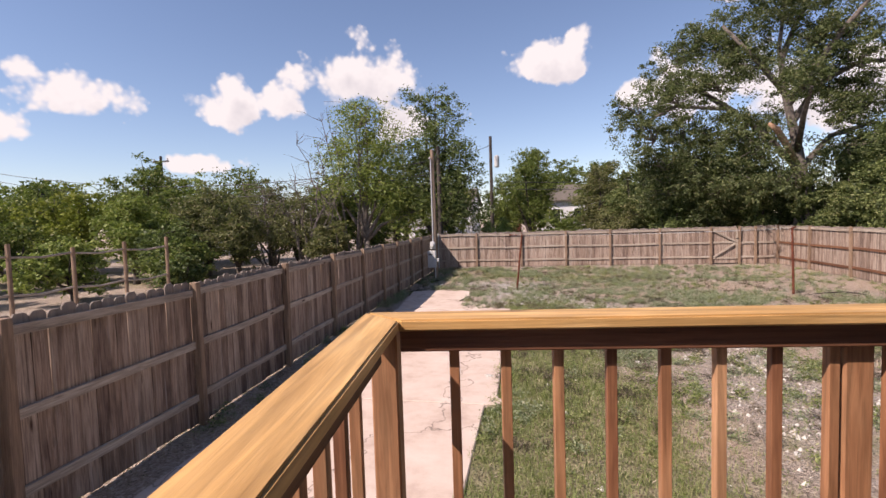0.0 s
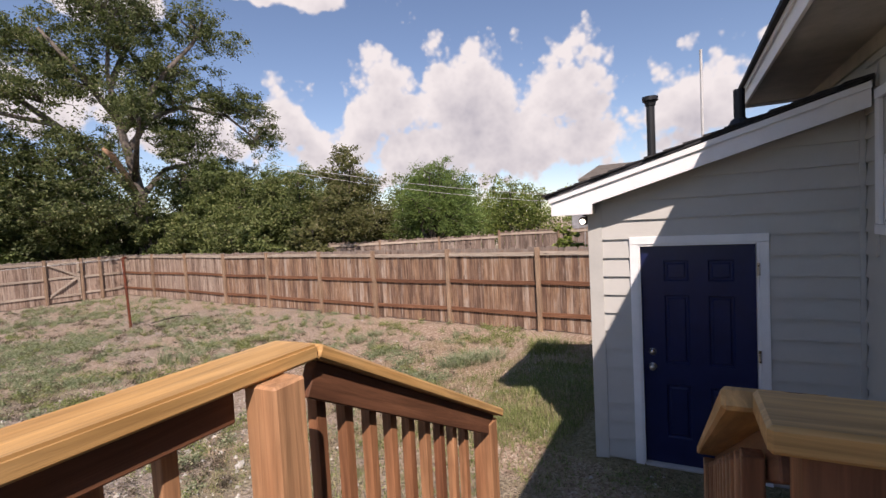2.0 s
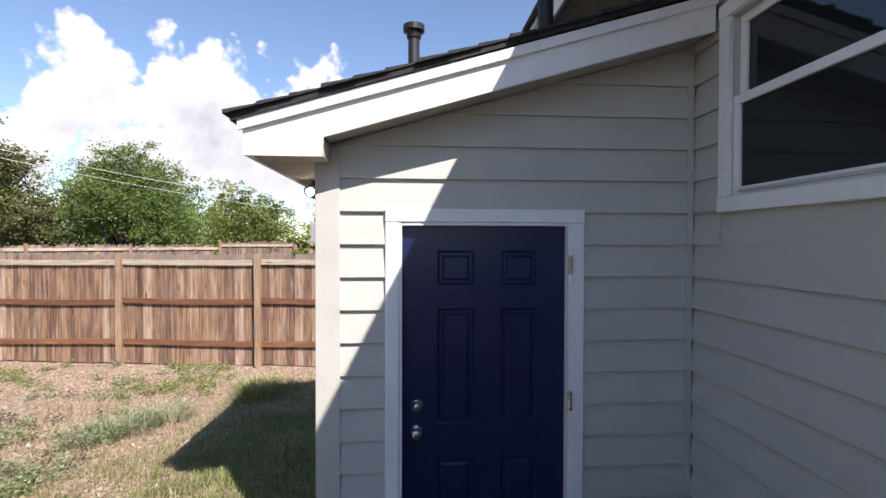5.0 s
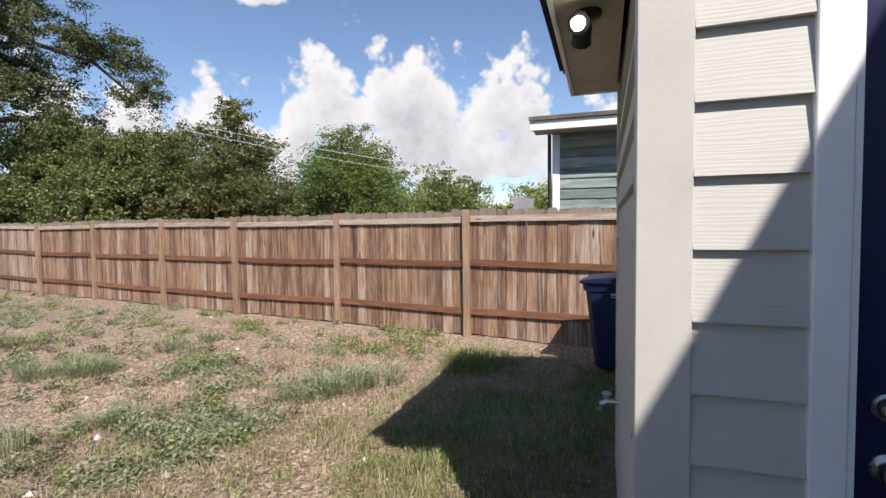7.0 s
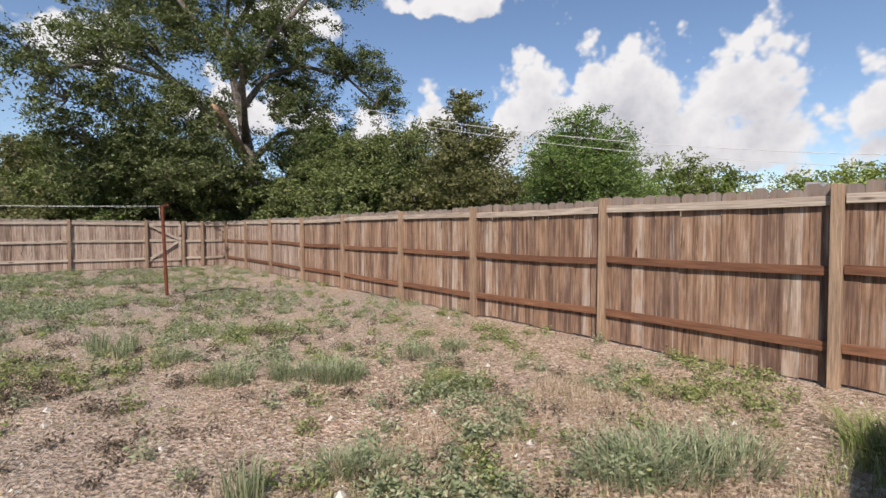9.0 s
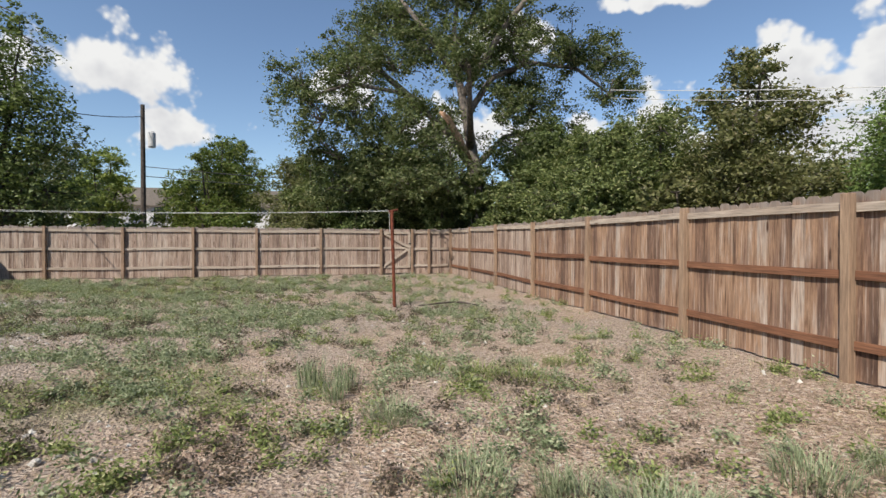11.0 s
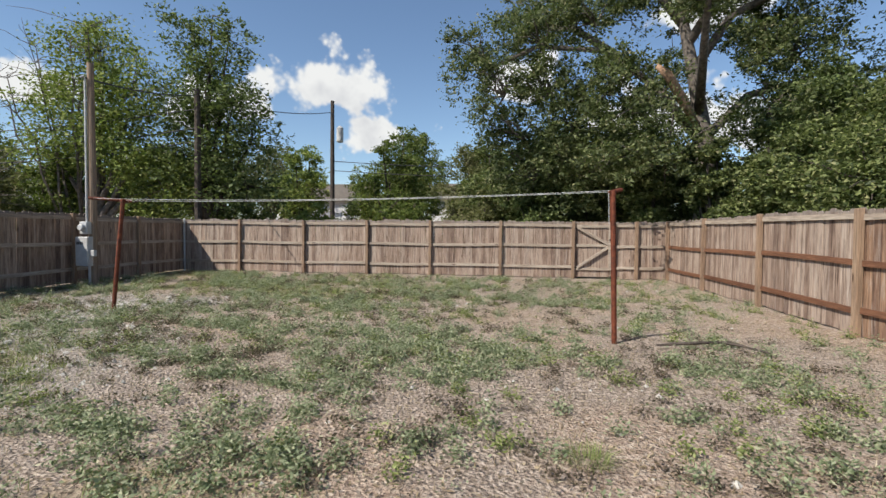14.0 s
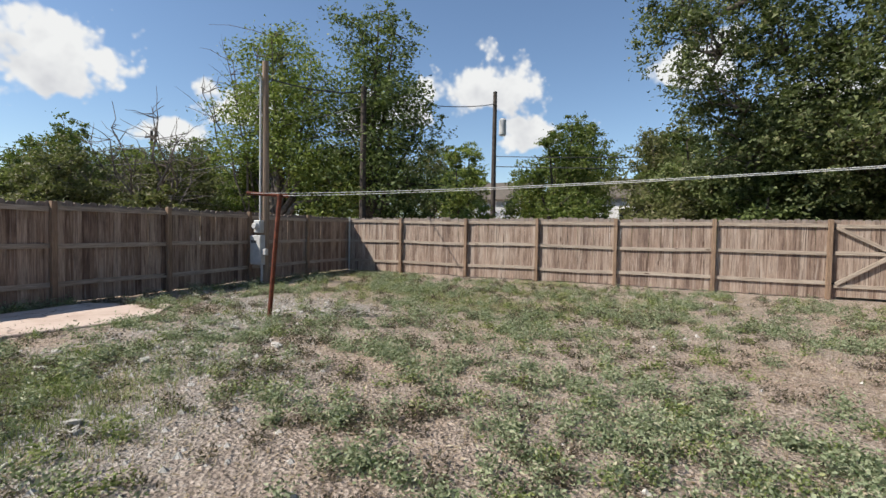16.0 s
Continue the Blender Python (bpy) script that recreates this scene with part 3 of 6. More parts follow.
        lap_board(wall_west, 0, WALL_X, -1, ((lo, DOOR_Y0 - TRIM), (lo, DOOR_Y0 - TRIM)), z0, z1)
    else:
        lap_board(wall_west, 0, WALL_X, -1, ((lo, hi[0]), (lo, hi[1])), z0, z1)
part("corner_board", box(WALL_X - 0.02, WALL_X - 0.001, CORNER0, CORNER1, 0.05, 2.64, 0.002), m_trim, wall_west)
part("corner_board", box(WALL_X - 0.018, WALL_X - 0.001, WALL_Y + 0.012, WALL_Y + 0.05, 0.05, 3.16, 0.002), m_trim, wall_west)
part("foundation", box(WALL_X + 0.002, WALL_X + 0.11, WALL_Y, NORTH_Y - 0.002, -0.25, 0.16), m_block, wall_west)

# lean-to north wall
wall_north = thing("wall_north", 7.7, NORTH_Y, 0, "grey lapped siding wall of the lean-to in full sun", "wall", kind="structure")
part("wall_core", box(WALL_X + 0.004, EAST_X, NORTH_Y - 0.12, NORTH_Y - 0.004, -0.1, 2.63), m_siding, wall_north)
for z0 in LEVELS:
    if z0 < 2.40:
        lap_board(wall_north, 1, NORTH_Y, 1, ((WALL_X + 0.09, EAST_X - 0.1), (WALL_X + 0.09, EAST_X - 0.1)), z0, min(z0 + EXPOSED + 0.012, 2.56))
part("corner_board", box(WALL_X - 0.001, WALL_X + 0.09, NORTH_Y + 0.001, NORTH_Y + 0.018, 0.05, 2.567, 0.002), m_trim, wall_north)
part("corner_board", box(EAST_X - 0.1, EAST_X + 0.018, NORTH_Y + 0.001, NORTH_Y + 0.018, 0.05, 2.567, 0.002), m_trim, wall_north)
wall_east = thing("wall_east", EAST_X, 1, 0, "plain grey end wall of the lean-to", "wall", kind="structure")
part("wall_core", prism([(WALL_Y, -0.1), (NORTH_Y - 0.125, -0.1), (NORTH_Y - 0.125, under_roof(NORTH_Y - 0.125)), (WALL_Y, under_roof(WALL_Y))], 0, EAST_X - 0.12, EAST_X), m_siding, wall_east)

# main house wall, with the window's opening
WIN_X0, WIN_X1, WIN_Z0, WIN_Z1 = 5.312, 6.168, 2.372, 3.262
TX0, TX1, TZ0, TZ1 = 5.24, 6.24, 2.297, 3.335
HOUSE_X0, HOUSE_X1, SOFFIT = -0.3, 8.45, 3.72
wall_south = thing("wall_south", 4, WALL_Y, 0, "grey lapped siding wall of the house, in shade", "wall", kind="structure")
for x0, x1, z0, z1 in ((HOUSE_X0, WIN_X0, -0.1, SOFFIT), (WIN_X1, HOUSE_X1, -0.1, SOFFIT), (WIN_X0, WIN_X1, -0.1, WIN_Z0), (WIN_X0, WIN_X1, WIN_Z1, SOFFIT)):
    part("wall_core", box(x0, x1, WALL_Y - 0.14, WALL_Y - 0.004, z0, z1), m_siding, wall_south)
for k in range(21):
    z0 = 0.201 + EXPOSED * k
    z1 = min(z0 + EXPOSED + 0.012, SOFFIT - 0.11)
    if z0 > SOFFIT - 0.15:
        break
    if z1 < WIN_Z0 - 0.10 or z0 > WIN_Z1 + 0.10:
        for a, b in ((HOUSE_X0, 2.4), (2.402, WALL_X - 0.02)):
            lap_board(wall_south, 1, WALL_Y, 1, ((a, b), (a, b)), z0, z1)
    else:
        for a, b in ((HOUSE_X0, 2.4), (2.402, TX0 - 0.002), (TX1 + 0.002, WALL_X - 0.02)):
            lap_board(wall_south, 1, WALL_Y, 1, ((a, b), (a, b)), z0, z1)
part("frieze_board", box(HOUSE_X0, HOUSE_X1, WALL_Y + 0.002, WALL_Y + 0.022, SOFFIT - 0.12, SOFFIT - 0.002, 0.002), m_soffit, wall_south)
part("foundation", box(HOUSE_X0, HOUSE_X1, WALL_Y - 0.13, WALL_Y - 0.002, -0.3, 0.16), m_block, wall_south)
for name, x in (("wall_far_end", HOUSE_X0), ("wall_near_end", HOUSE_X1 - 0.14)):
    tagged(hang(name, mesh_from(box(x, x + 0.14, -7.0, WALL_Y - 0.145, -0.1, SOFFIT), name, m_siding)), "plain grey end wall of the house", "wall", kind="structure")
tagged(hang("wall_front", mesh_from(box(HOUSE_X0, HOUSE_X1, -7.14, -7.0, -0.1, SOFFIT), "wall_front", m_siding)), "plain grey front wall of the house", "wall", kind="structure")
tagged(hang("ceiling", mesh_from(box(HOUSE_X0 + 0.15, HOUSE_X1 - 0.15, -7.0, WALL_Y - 0.15, SOFFIT - 0.1, SOFFIT), "ceiling", m_white)), "plain white house ceiling", "ceiling", kind="structure")

# main roof with its eave
EAVE_Y = 0.50
roof_main = thing("roof_main", 4, -3, SOFFIT, "dark shingled house roof with a white fascia and shaded soffit", "roof", kind="structure")
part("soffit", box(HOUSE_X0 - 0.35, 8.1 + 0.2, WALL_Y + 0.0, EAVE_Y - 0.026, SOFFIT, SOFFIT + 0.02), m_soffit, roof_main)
part("fascia", box(HOUSE_X0 - 0.35, 8.1 + 0.2, EAVE_Y - 0.025, EAVE_Y, SOFFIT - 0.03, SOFFIT + 0.15, 0.003), m_white, roof_main)
part("drip_board", box(HOUSE_X0 - 0.36, 8.1 + 0.21, EAVE_Y + 0.001, EAVE_Y + 0.022, SOFFIT + 0.09, SOFFIT + 0.165, 0.002), m_white, roof_main)
part("eave_end", box(8.1 + 0.202, 8.1 + 0.225, WALL_Y - 0.3, EAVE_Y, SOFFIT - 0.03, SOFFIT + 0.2, 0.002), m_white, roof_main)
part("roof_deck", prism([(EAVE_Y + 0.06, SOFFIT + 0.17), (-3.6, SOFFIT + 0.17 + 4.16 * 0.35), (-7.9, SOFFIT + 0.17), (-7.9, SOFFIT + 0.13), (EAVE_Y + 0.06, SOFFIT + 0.13)], 0, HOUSE_X0 - 0.4, 8.1 + 0.25), m_shingle, roof_main)

# lean-to roof
roof = thing("roof_lean_to", 7.7, 1, 2.9, "low dark shingled lean-to roof with white rake boards", "roof", kind="structure")
RAKE_X, EAST_RAKE = 6.245, EAST_X + 0.11
EAVE_N = 2.273


def roof_top(y):
    return 2.757 + (EAVE_N - y) * SLOPE


part("roof_deck", prism([(EAVE_N + 0.05, roof_top(EAVE_N + 0.05) - 0.03), (EAVE_N + 0.05, roof_top(EAVE_N + 0.05)), (WALL_Y + 0.03, roof_top(WALL_Y)), (WALL_Y + 0.03, roof_top(WALL_Y) - 0.03)], 0, RAKE_X - 0.03, EAST_RAKE), m_shingle, roof)
for k in range(16):                                   # courses of shingles, each lapping the one below
    ya, yb = EAVE_N + 0.075 - k * 0.15, EAVE_N + 0.075 - (k + 1) * 0.15 - 0.02
    shingles = prism([(ya, roof_top(ya) + 0.003), (ya, roof_top(ya) + 0.022), (yb, roof_top(yb) + 0.008), (yb, roof_top(yb) + 0.002)], 0, RAKE_X - 0.055 + 0.008 * (k % 3), EAST_RAKE + 0.02)
    part("shingle_course", shingles, m_shingle, roof)
part("rake_board", prism([(EAVE_N, roof_top(EAVE_N) - 0.035), (EAVE_N, roof_top(EAVE_N) - 0.20), (1.905, roof_top(EAVE_N) - 0.20), (1.895, 2.650), (WALL_Y + 0.04, 2.650 + (1.895 - WALL_Y - 0.04) * SLOPE), (WALL_Y + 0.04, roof_top(WALL_Y + 0.04) - 0.035)], 0, RAKE_X, RAKE_X + 0.022), m_white, roof)
part("rake_trim", prism([(EAVE_N + 0.02, roof_top(EAVE_N) - 0.035), (EAVE_N + 0.02, roof_top(EAVE_N) - 0.085), (WALL_Y + 0.04, roof_top(WALL_Y + 0.04) - 0.085), (WALL_Y + 0.04, roof_top(WALL_Y + 0.04) - 0.035)], 0, RAKE_X - 0.02, RAKE_X - 0.001), m_white, roof)
part("rake_board", prism([(EAVE_N, roof_top(EAVE_N) - 0.035), (EAVE_N, roof_top(EAVE_N) - 0.20), (1.905, roof_top(EAVE_N) - 0.20), (1.895, 2.650), (WALL_Y + 0.04, 2.650 + (1.895 - WALL_Y - 0.04) * SLOPE), (WALL_Y + 0.04, roof_top(WALL_Y + 0.04) - 0.035)], 0, EAST_RAKE - 0.025, EAST_RAKE - 0.003), m_white, roof)
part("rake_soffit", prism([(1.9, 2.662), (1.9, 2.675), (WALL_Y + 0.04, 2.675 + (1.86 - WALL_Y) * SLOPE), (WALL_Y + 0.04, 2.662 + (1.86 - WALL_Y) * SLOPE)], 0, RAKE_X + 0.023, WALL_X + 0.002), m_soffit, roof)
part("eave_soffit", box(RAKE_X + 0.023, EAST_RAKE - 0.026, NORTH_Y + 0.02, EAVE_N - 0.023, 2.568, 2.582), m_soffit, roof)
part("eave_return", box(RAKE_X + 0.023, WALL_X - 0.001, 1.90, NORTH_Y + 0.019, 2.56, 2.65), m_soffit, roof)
part("eave_fascia", box(RAKE_X + 0.023, EAST_RAKE - 0.026, EAVE_N - 0.022, EAVE_N, 2.556, 2.715, 0.003), m_white, roof)


def pipe_vent(x, y, top, cap):
    z = roof_top(y)
    ob = thing("roof_vent_pipe", x, y, z, "black roof vent pipe on dark shingles", "vent pipe")
    part("pipe", tube([(x, y, z - 0.05), (x, y, top)], 0.045, 14), m_black, ob)
    part("flashing", tube([(x, y, z - 0.03), (x, y, z + 0.09), (x, y, z + 0.1)], [0.13, 0.065, 0.05], 14), m_black, ob)
    if cap:
        part("cap", tube([(x, y, top - 0.05), (x, y, top - 0.01), (x, y, top + 0.005), (x, y, top + 0.05), (x, y, top + 0.06)], [0.055, 0.062, 0.085, 0.085, 0.03], 14), m_black, ob)


pipe_vent(7.70, 1.45, 3.80, True)
pipe_vent(6.63, 0.70, 3.56, False)

# navy door
door = thing("door_1", WALL_X, 1.07, DOOR_Z0, "closed navy six-panel door in white trim", "door", kind="structure")
DX = WALL_X + 0.035
for y0, y1, z0, z1, proud in ((DOOR_Y1 + 0.003, DOOR_Y1 + TRIM, DOOR_Z0 - 0.05, DOOR_Z1 + 0.003, 0.026), (DOOR_Y0 - TRIM, DOOR_Y0 - 0.003, DOOR_Z0 - 0.05, DOOR_Z1 + 0.003, 0.026), (DOOR_Y0 - TRIM, DOOR_Y1 + TRIM, DOOR_Z1 + 0.005, DOOR_Z1 + TRIM, 0.029)):
    part("casing", box(WALL_X - proud, WALL_X + 0.003, y0, y1, z0, z1, 0.003), m_white, door)
for y0, y1, z0, z1 in ((DOOR_Y1 - 0.012, DOOR_Y1 + 0.002, DOOR_Z0, DOOR_Z1), (DOOR_Y0 - 0.002, DOOR_Y0 + 0.012, DOOR_Z0, DOOR_Z1), (DOOR_Y0, DOOR_Y1, DOOR_Z1 - 0.012, DOOR_Z1 + 0.004)):
    part("jamb", box(WALL_X - 0.02, WALL_X + 0.118, y0, y1, z0, z1), m_white, door)
part("threshold", box(WALL_X - 0.03, WALL_X + 0.11, DOOR_Y0 + 0.013, DOOR_Y1 - 0.013, DOOR_Z0 - 0.009, DOOR_Z0 + 0.012, 0.003), m_galv, door)


def door_leaf():
    """A leaf with six raised panels pressed into it."""
    y0, y1, z0, z1 = DOOR_Y0 + 0.014, DOOR_Y1 - 0.014, DOOR_Z0 + 0.015, DOOR_Z1 - 0.014
    ys = [y0, 0.773, 0.972, 1.125, 1.328, y1]
    zs = [z0, 0.44, 0.945, 1.14, 1.777, 1.907, 2.097, z1]
    bm = bmesh.new()
    grid = [[bm.verts.new((DX, y, z)) for z in zs] for y in ys]
    panels = []
    for i in range(5):
        for j in range(7):
            f = bm.faces.new((grid[i][j], grid[i][j + 1], grid[i + 1][j + 1], grid[i + 1][j]))
            if i in (1, 3) and j in (1, 3, 5):
                panels.append(f)
    bmesh.ops.recalc_face_normals(bm, faces=bm.faces)
    for f in bm.faces:
        if f.normal.x > 0:
            f.normal_flip()
    bmesh.ops.inset_individual(bm, faces=panels, thickness=0.016, depth=-0.015)
    bmesh.ops.inset_individual(bm, faces=panels, thickness=0.022, depth=0.0)
    bmesh.ops.inset_individual(bm, faces=panels, thickness=0.016, depth=0.012)
    add_box(bm, DX + 0.018, DX + 0.044, y0, y1, z0, z1)
    for a0, a1, c0, c1 in ((y0, y0 + 0.004, z0, z1), (y1 - 0.004, y1, z0, z1), (y0 + 0.005, y1 - 0.005, z1 - 0.004, z1)):
        add_box(bm, DX + 0.0005, DX + 0.0179, a0, a1, c0, c1)
    return bm


part("leaf", door_leaf(), m_door, door, "navy six-panel leaf")
part("stop", box(DX - 0.004, WALL_X + 0.10, DOOR_Y1 - 0.014, DOOR_Y1 - 0.0125, DOOR_Z0, DOOR_Z1), m_black, door)
for z, long in ((1.245, 0.028), (1.105, 0.062)):
    y = 1.442
    part("door_knob" if long > 0.05 else "deadbolt", tube([(DX, y, z), (DX - 0.008, y, z), (DX - 0.009, y, z), (DX - long * 0.55, y, z), (DX - long * 0.6, y, z), (DX - long, y, z), (DX - long - 0.008, y, z)],
                [0.034, 0.033, 0.02 if long > 0.05 else 0.026, 0.017 if long > 0.05 else 0.025, 0.028 if long > 0.05 else 0.024, 0.027 if long > 0.05 else 0.022, 0.016], 18), m_nickel, door, "satin nickel", True)
for z in (2.02, 1.275, 0.44):
    part("hinge", tube([(WALL_X - 0.032, DOOR_Y0 + 0.002, z - 0.052), (WALL_X - 0.032, DOOR_Y0 + 0.002, z + 0.052)], 0.012, 10), m_nickel, door, "satin nickel hinge")

# window
window = thing("window_1", 5.73, WALL_Y, WIN_Z0, "double-hung window with white trim and dark panes", "window", kind="structure")
for x0, x1, z0, z1, proud in ((TX0, WIN_X0, TZ0 + 0.075, TZ1 - 0.073, 0.026), (WIN_X1, TX1, TZ0 + 0.075, TZ1 - 0.073, 0.026), (TX0, TX1, TZ1 - 0.071, TZ1, 0.03), (TX0, TX1, TZ0, TZ0 + 0.073, 0.03)):
    part("casing", box(x0, x1, WALL_Y - 0.003, WALL_Y + proud, z0, z1, 0.003), m_white, window)
MEET = 2.845
for z0, z1, back in ((MEET - 0.02, WIN_Z1, 0.036), (WIN_Z0, MEET + 0.02, 0.004)):
    sash = part("sash", box(WIN_X0, WIN_X1, WALL_Y - back - 0.03, WALL_Y - back, z0, z0 + 0.045, 0.003), m_white, window)
    for a, b, c, d in ((WIN_X0, WIN_X1, z1 - 0.045, z1), (WIN_X0, WIN_X0 + 0.045, z0 + 0.046, z1 - 0.046), (WIN_X1 - 0.045, WIN_X1, z0 + 0.046, z1 - 0.046)):
        part("sash_rail", box(a, b, WALL_Y - back - 0.03, WALL_Y - back, c, d, 0.003), m_white, sash)
    part("pane", box(WIN_X0 + 0.04, WIN_X1 - 0.04, WALL_Y - back - 0.02, WALL_Y - back - 0.014, z0 + 0.04, z1 - 0.04), m_pane, sash, "dark reflecting glass")
part("lift_rail", box(WIN_X0 + 0.06, WIN_X1 - 0.06, WALL_Y - 0.003, WALL_Y + 0.012, WIN_Z0 + 0.015, WIN_Z0 + 0.03, 0.002), m_galv, window)
for k in range(11):
    part("blind_slat", box(WIN_X0 + 0.05, WIN_X1 - 0.05, WALL_Y - 0.125, WALL_Y - 0.10, 2.88 + k * 0.029, 2.883 + k * 0.029), m_black, window)

# security light under the eave
light = thing("security_light", 7.31, 2.12, 2.565, "brown twin flood light under the soffit, one bulb lit", "light fixture")
part("base", tube([(7.31, 2.12, 2.569), (7.31, 2.12, 2.550), (7.31, 2.12, 2.540)], [0.055, 0.052, 0.02], 16), m_black, light)
for dx, lit in ((-0.06, True), (0.055, False)):
    arm = part("lamp_head", tube([(7.31 + dx * 0.3, 2.12, 2.545), (7.31 + dx * 0.7, 2.125, 2.520), (7.31 + dx * 1.3, 2.15, 2.500), (7.31 + dx * 1.8, 2.155, 2.485)], [0.014, 0.02, 0.042, 0.046], 14), m_black, light)
    part("bulb", tube([(7.31 + dx * 1.5, 2.15, 2.497), (7.31 + dx * 2.0, 2.157, 2.479), (7.31 + dx * 2.35, 2.16, 2.469)], [0.024, 0.029, 0.014], 14), m_bulb if lit else m_galv, arm, "lit bulb" if lit else "unlit bulb", True)

# hose tap on the north wall
tap = thing("hose_tap", 8.15, NORTH_Y + 0.02, 0.62, "small brass and grey hose tap on grey siding", "tap")
part("spout", tube([(8.15, NORTH_Y + 0.012, 0.62), (8.15, NORTH_Y + 0.07, 0.62), (8.15, NORTH_Y + 0.105, 0.60), (8.15, NORTH_Y + 0.115, 0.565)], [0.018, 0.016, 0.016, 0.02], 12), m_nickel, tap)
part("handle", tube([(8.15, NORTH_Y + 0.075, 0.635), (8.15, NORTH_Y + 0.075, 0.665), (8.15, NORTH_Y + 0.075, 0.672)], [0.008, 0.03, 0.026], 10), m_galv, tap)

# ---- deck ----
DECK = 1.28
deck = thing("deck", 1.35, 0.8, 0, "raised wooden deck behind the house", "deck")
for k in range(15):
    y = WALL_Y + 0.02 + k * 0.146
    part("deck_board", box(-0.17, 2.66, y, y + 0.140, DECK - 0.036, DECK, 0.004), m_deck, deck)
for x in (-0.15, 0.8, 1.7, 2.6):
    part("joist", box(x, x + 0.04, WALL_Y + 0.03, 2.04, DECK - 0.18, DECK - 0.037), m_stain, deck)
part("rim_board", box(-0.17, 2.66, 2.045, 2.085, DECK - 0.19, DECK - 0.037, 0.003), m_stain_x, deck)
for x, y in ((-0.05, 1.93), (2.55, 1.93), (-0.05, 0.1), (2.55, 0.1)):
    part("support_post", box(x - 0.044, x + 0.044, y - 0.044, y + 0.044, -0.1, DECK - 0.182, 0.004), m_stain, deck)

CAP = 2.265
railing = thing("deck_railing", 1.3, 1.9, DECK, "stained wooden deck railing with new yellow pine caps", "railing")


def along_y(name, mat, parent, x0, x1, y0, y1, z0, z1, bevel=0.004, label=""):
    """A board that runs along y, with its grain turned with it."""
    me = mesh_from(box(-(y1 - y0) / 2, (y1 - y0) / 2, -(x1 - x0) / 2, (x1 - x0) / 2, -(z1 - z0) / 2, (z1 - z0) / 2, bevel), name, mat)
    return hang(name, me, parent, pose((x0 + x1) / 2, (y0 + y1) / 2, (z0 + z1) / 2, 0, 0, 90), label)


def rounded_board(outline, z0, z1, bevel=0.006):
    bm = prism(outline, 2, z0, z1)
    bmesh.ops.bevel(bm, geom=list(bm.edges), offset=bevel, segments=2, affect="EDGES")
    return bm


# cap boards, mitred at the corner
X0, X1, Y0, Y1 = -0.165, -0.025, 1.975, 2.115
part("cap_rail", rounded_board([(X0 + 0.003, Y1), (2.625, Y1), (2.625, Y0), (X1 + 0.003, Y0)], CAP - 0.038, CAP), m_cap, railing, "new yellow pine cap")
hang("cap_rail", mesh_from(rounded_board([(Y1 - 0.003, -X0), (Y0 - 0.003, -X1), (-0.09, -X1), (-0.09, -X0)], CAP - 0.038, CAP), "cap_rail", m_cap), railing, pose(0, 0, 0, 0, 0, 90), "new yellow pine cap")
LOW = 1.50
part("apron_rail", box(-0.03, 2.41, 2.012, 2.044, CAP - 0.114, CAP - 0.040, 0.004), m_stain_x, railing)
part("bottom_rail", box(-0.03, 2.41, 2.006, 2.044, LOW - 0.085, LOW, 0.004), m_stain_x, railing)
along_y("apron_rail", m_stain_x, railing, -0.115, -0.077, -0.09, 1.94, CAP - 0.130, CAP - 0.040)
along_y("bottom_rail", m_stain_x, railing, -0.115, -0.077, -0.09, 1.94, LOW - 0.085, LOW)
for x, y in ((-0.09, 2.075), (1.415, 2.0895), (2.48, 1.972)):
    part("post", box(x - 0.045, x + 0.045, y - 0.045, y + 0.045, DECK - 0.15, CAP - 0.041, 0.006), m_stain, railing)
baluster_mesh = mesh_from(box(-0.0165, 0.0165, -0.0165, 0.0165, 1.12, 2.19, 0.002), "baluster", m_stain)
for x in [0.144 + 0.171 * k for k in range(8)] + [1.52 + 0.128 * k for k in range(7)]:
    hang("baluster", baluster_mesh, railing, pose(x, 2.063, 0, 0, 0, rng.uniform(-4, 4)))
for k in range(13):
    hang("baluster", baluster_mesh, railing, pose(-0.134, 0.02 + 0.15 * k, 0, 0, 0, rng.uniform(-4, 4)))
# short return of the railing between the stairs and the house
along_y("cap_rail", m_cap, railing, 2.445, 2.585, -0.09, 1.10, CAP - 0.038, CAP, 0.006, "new yellow pine cap")
along_y("apron_rail", m_stain_x, railing, 2.50, 2.538, -0.09, 0.96, CAP - 0.130, CAP - 0.040)
along_y("bottom_rail", m_stain_x, railing, 2.50, 2.538, -0.09, 0.96, LOW - 0.085, LOW)
part("post", box(2.47, 2.56, 0.97, 1.06, DECK - 0.15, CAP - 0.041, 0.006), m_stain, railing)
for k in range(6):
    hang("baluster", baluster_mesh, railing, pose(2.556, 0.02 + 0.15 * k, 0))

stairs = thing("stairs", 3.4, 1.6, 0.1, "wooden deck stairs with sloping handrails", "stairs")
RUN, RISE = 0.315, 0.18
tread_mesh = mesh_from(box(-0.40, 0.40, -0.074, 0.074, -0.019, 0.019, 0.005), "tread", m_deck)
for k in range(5):
    x, z = 2.665 + k * RUN, DECK - (k + 1) * RISE
    for a in (0.075, 0.232):
        hang("tread", tread_mesh, stairs, pose(x + a, 1.575, z - 0.019, 0, 0, 90))
    part("riser", box(x - 0.004, x + 0.016, 1.19, 1.96, z - RISE + 0.002, z - 0.040), m_stain_x, stairs)
for y in (1.14, 1.975):
    part("stringer", prism([(2.665, DECK - 0.02), (2.665, DECK - 0.32), (4.25, 0.0), (4.5, 0.0), (4.3, DECK - 5.3 * RISE)], 1, y, y + 0.036), m_stain_x, stairs)
PITCH = 0.51


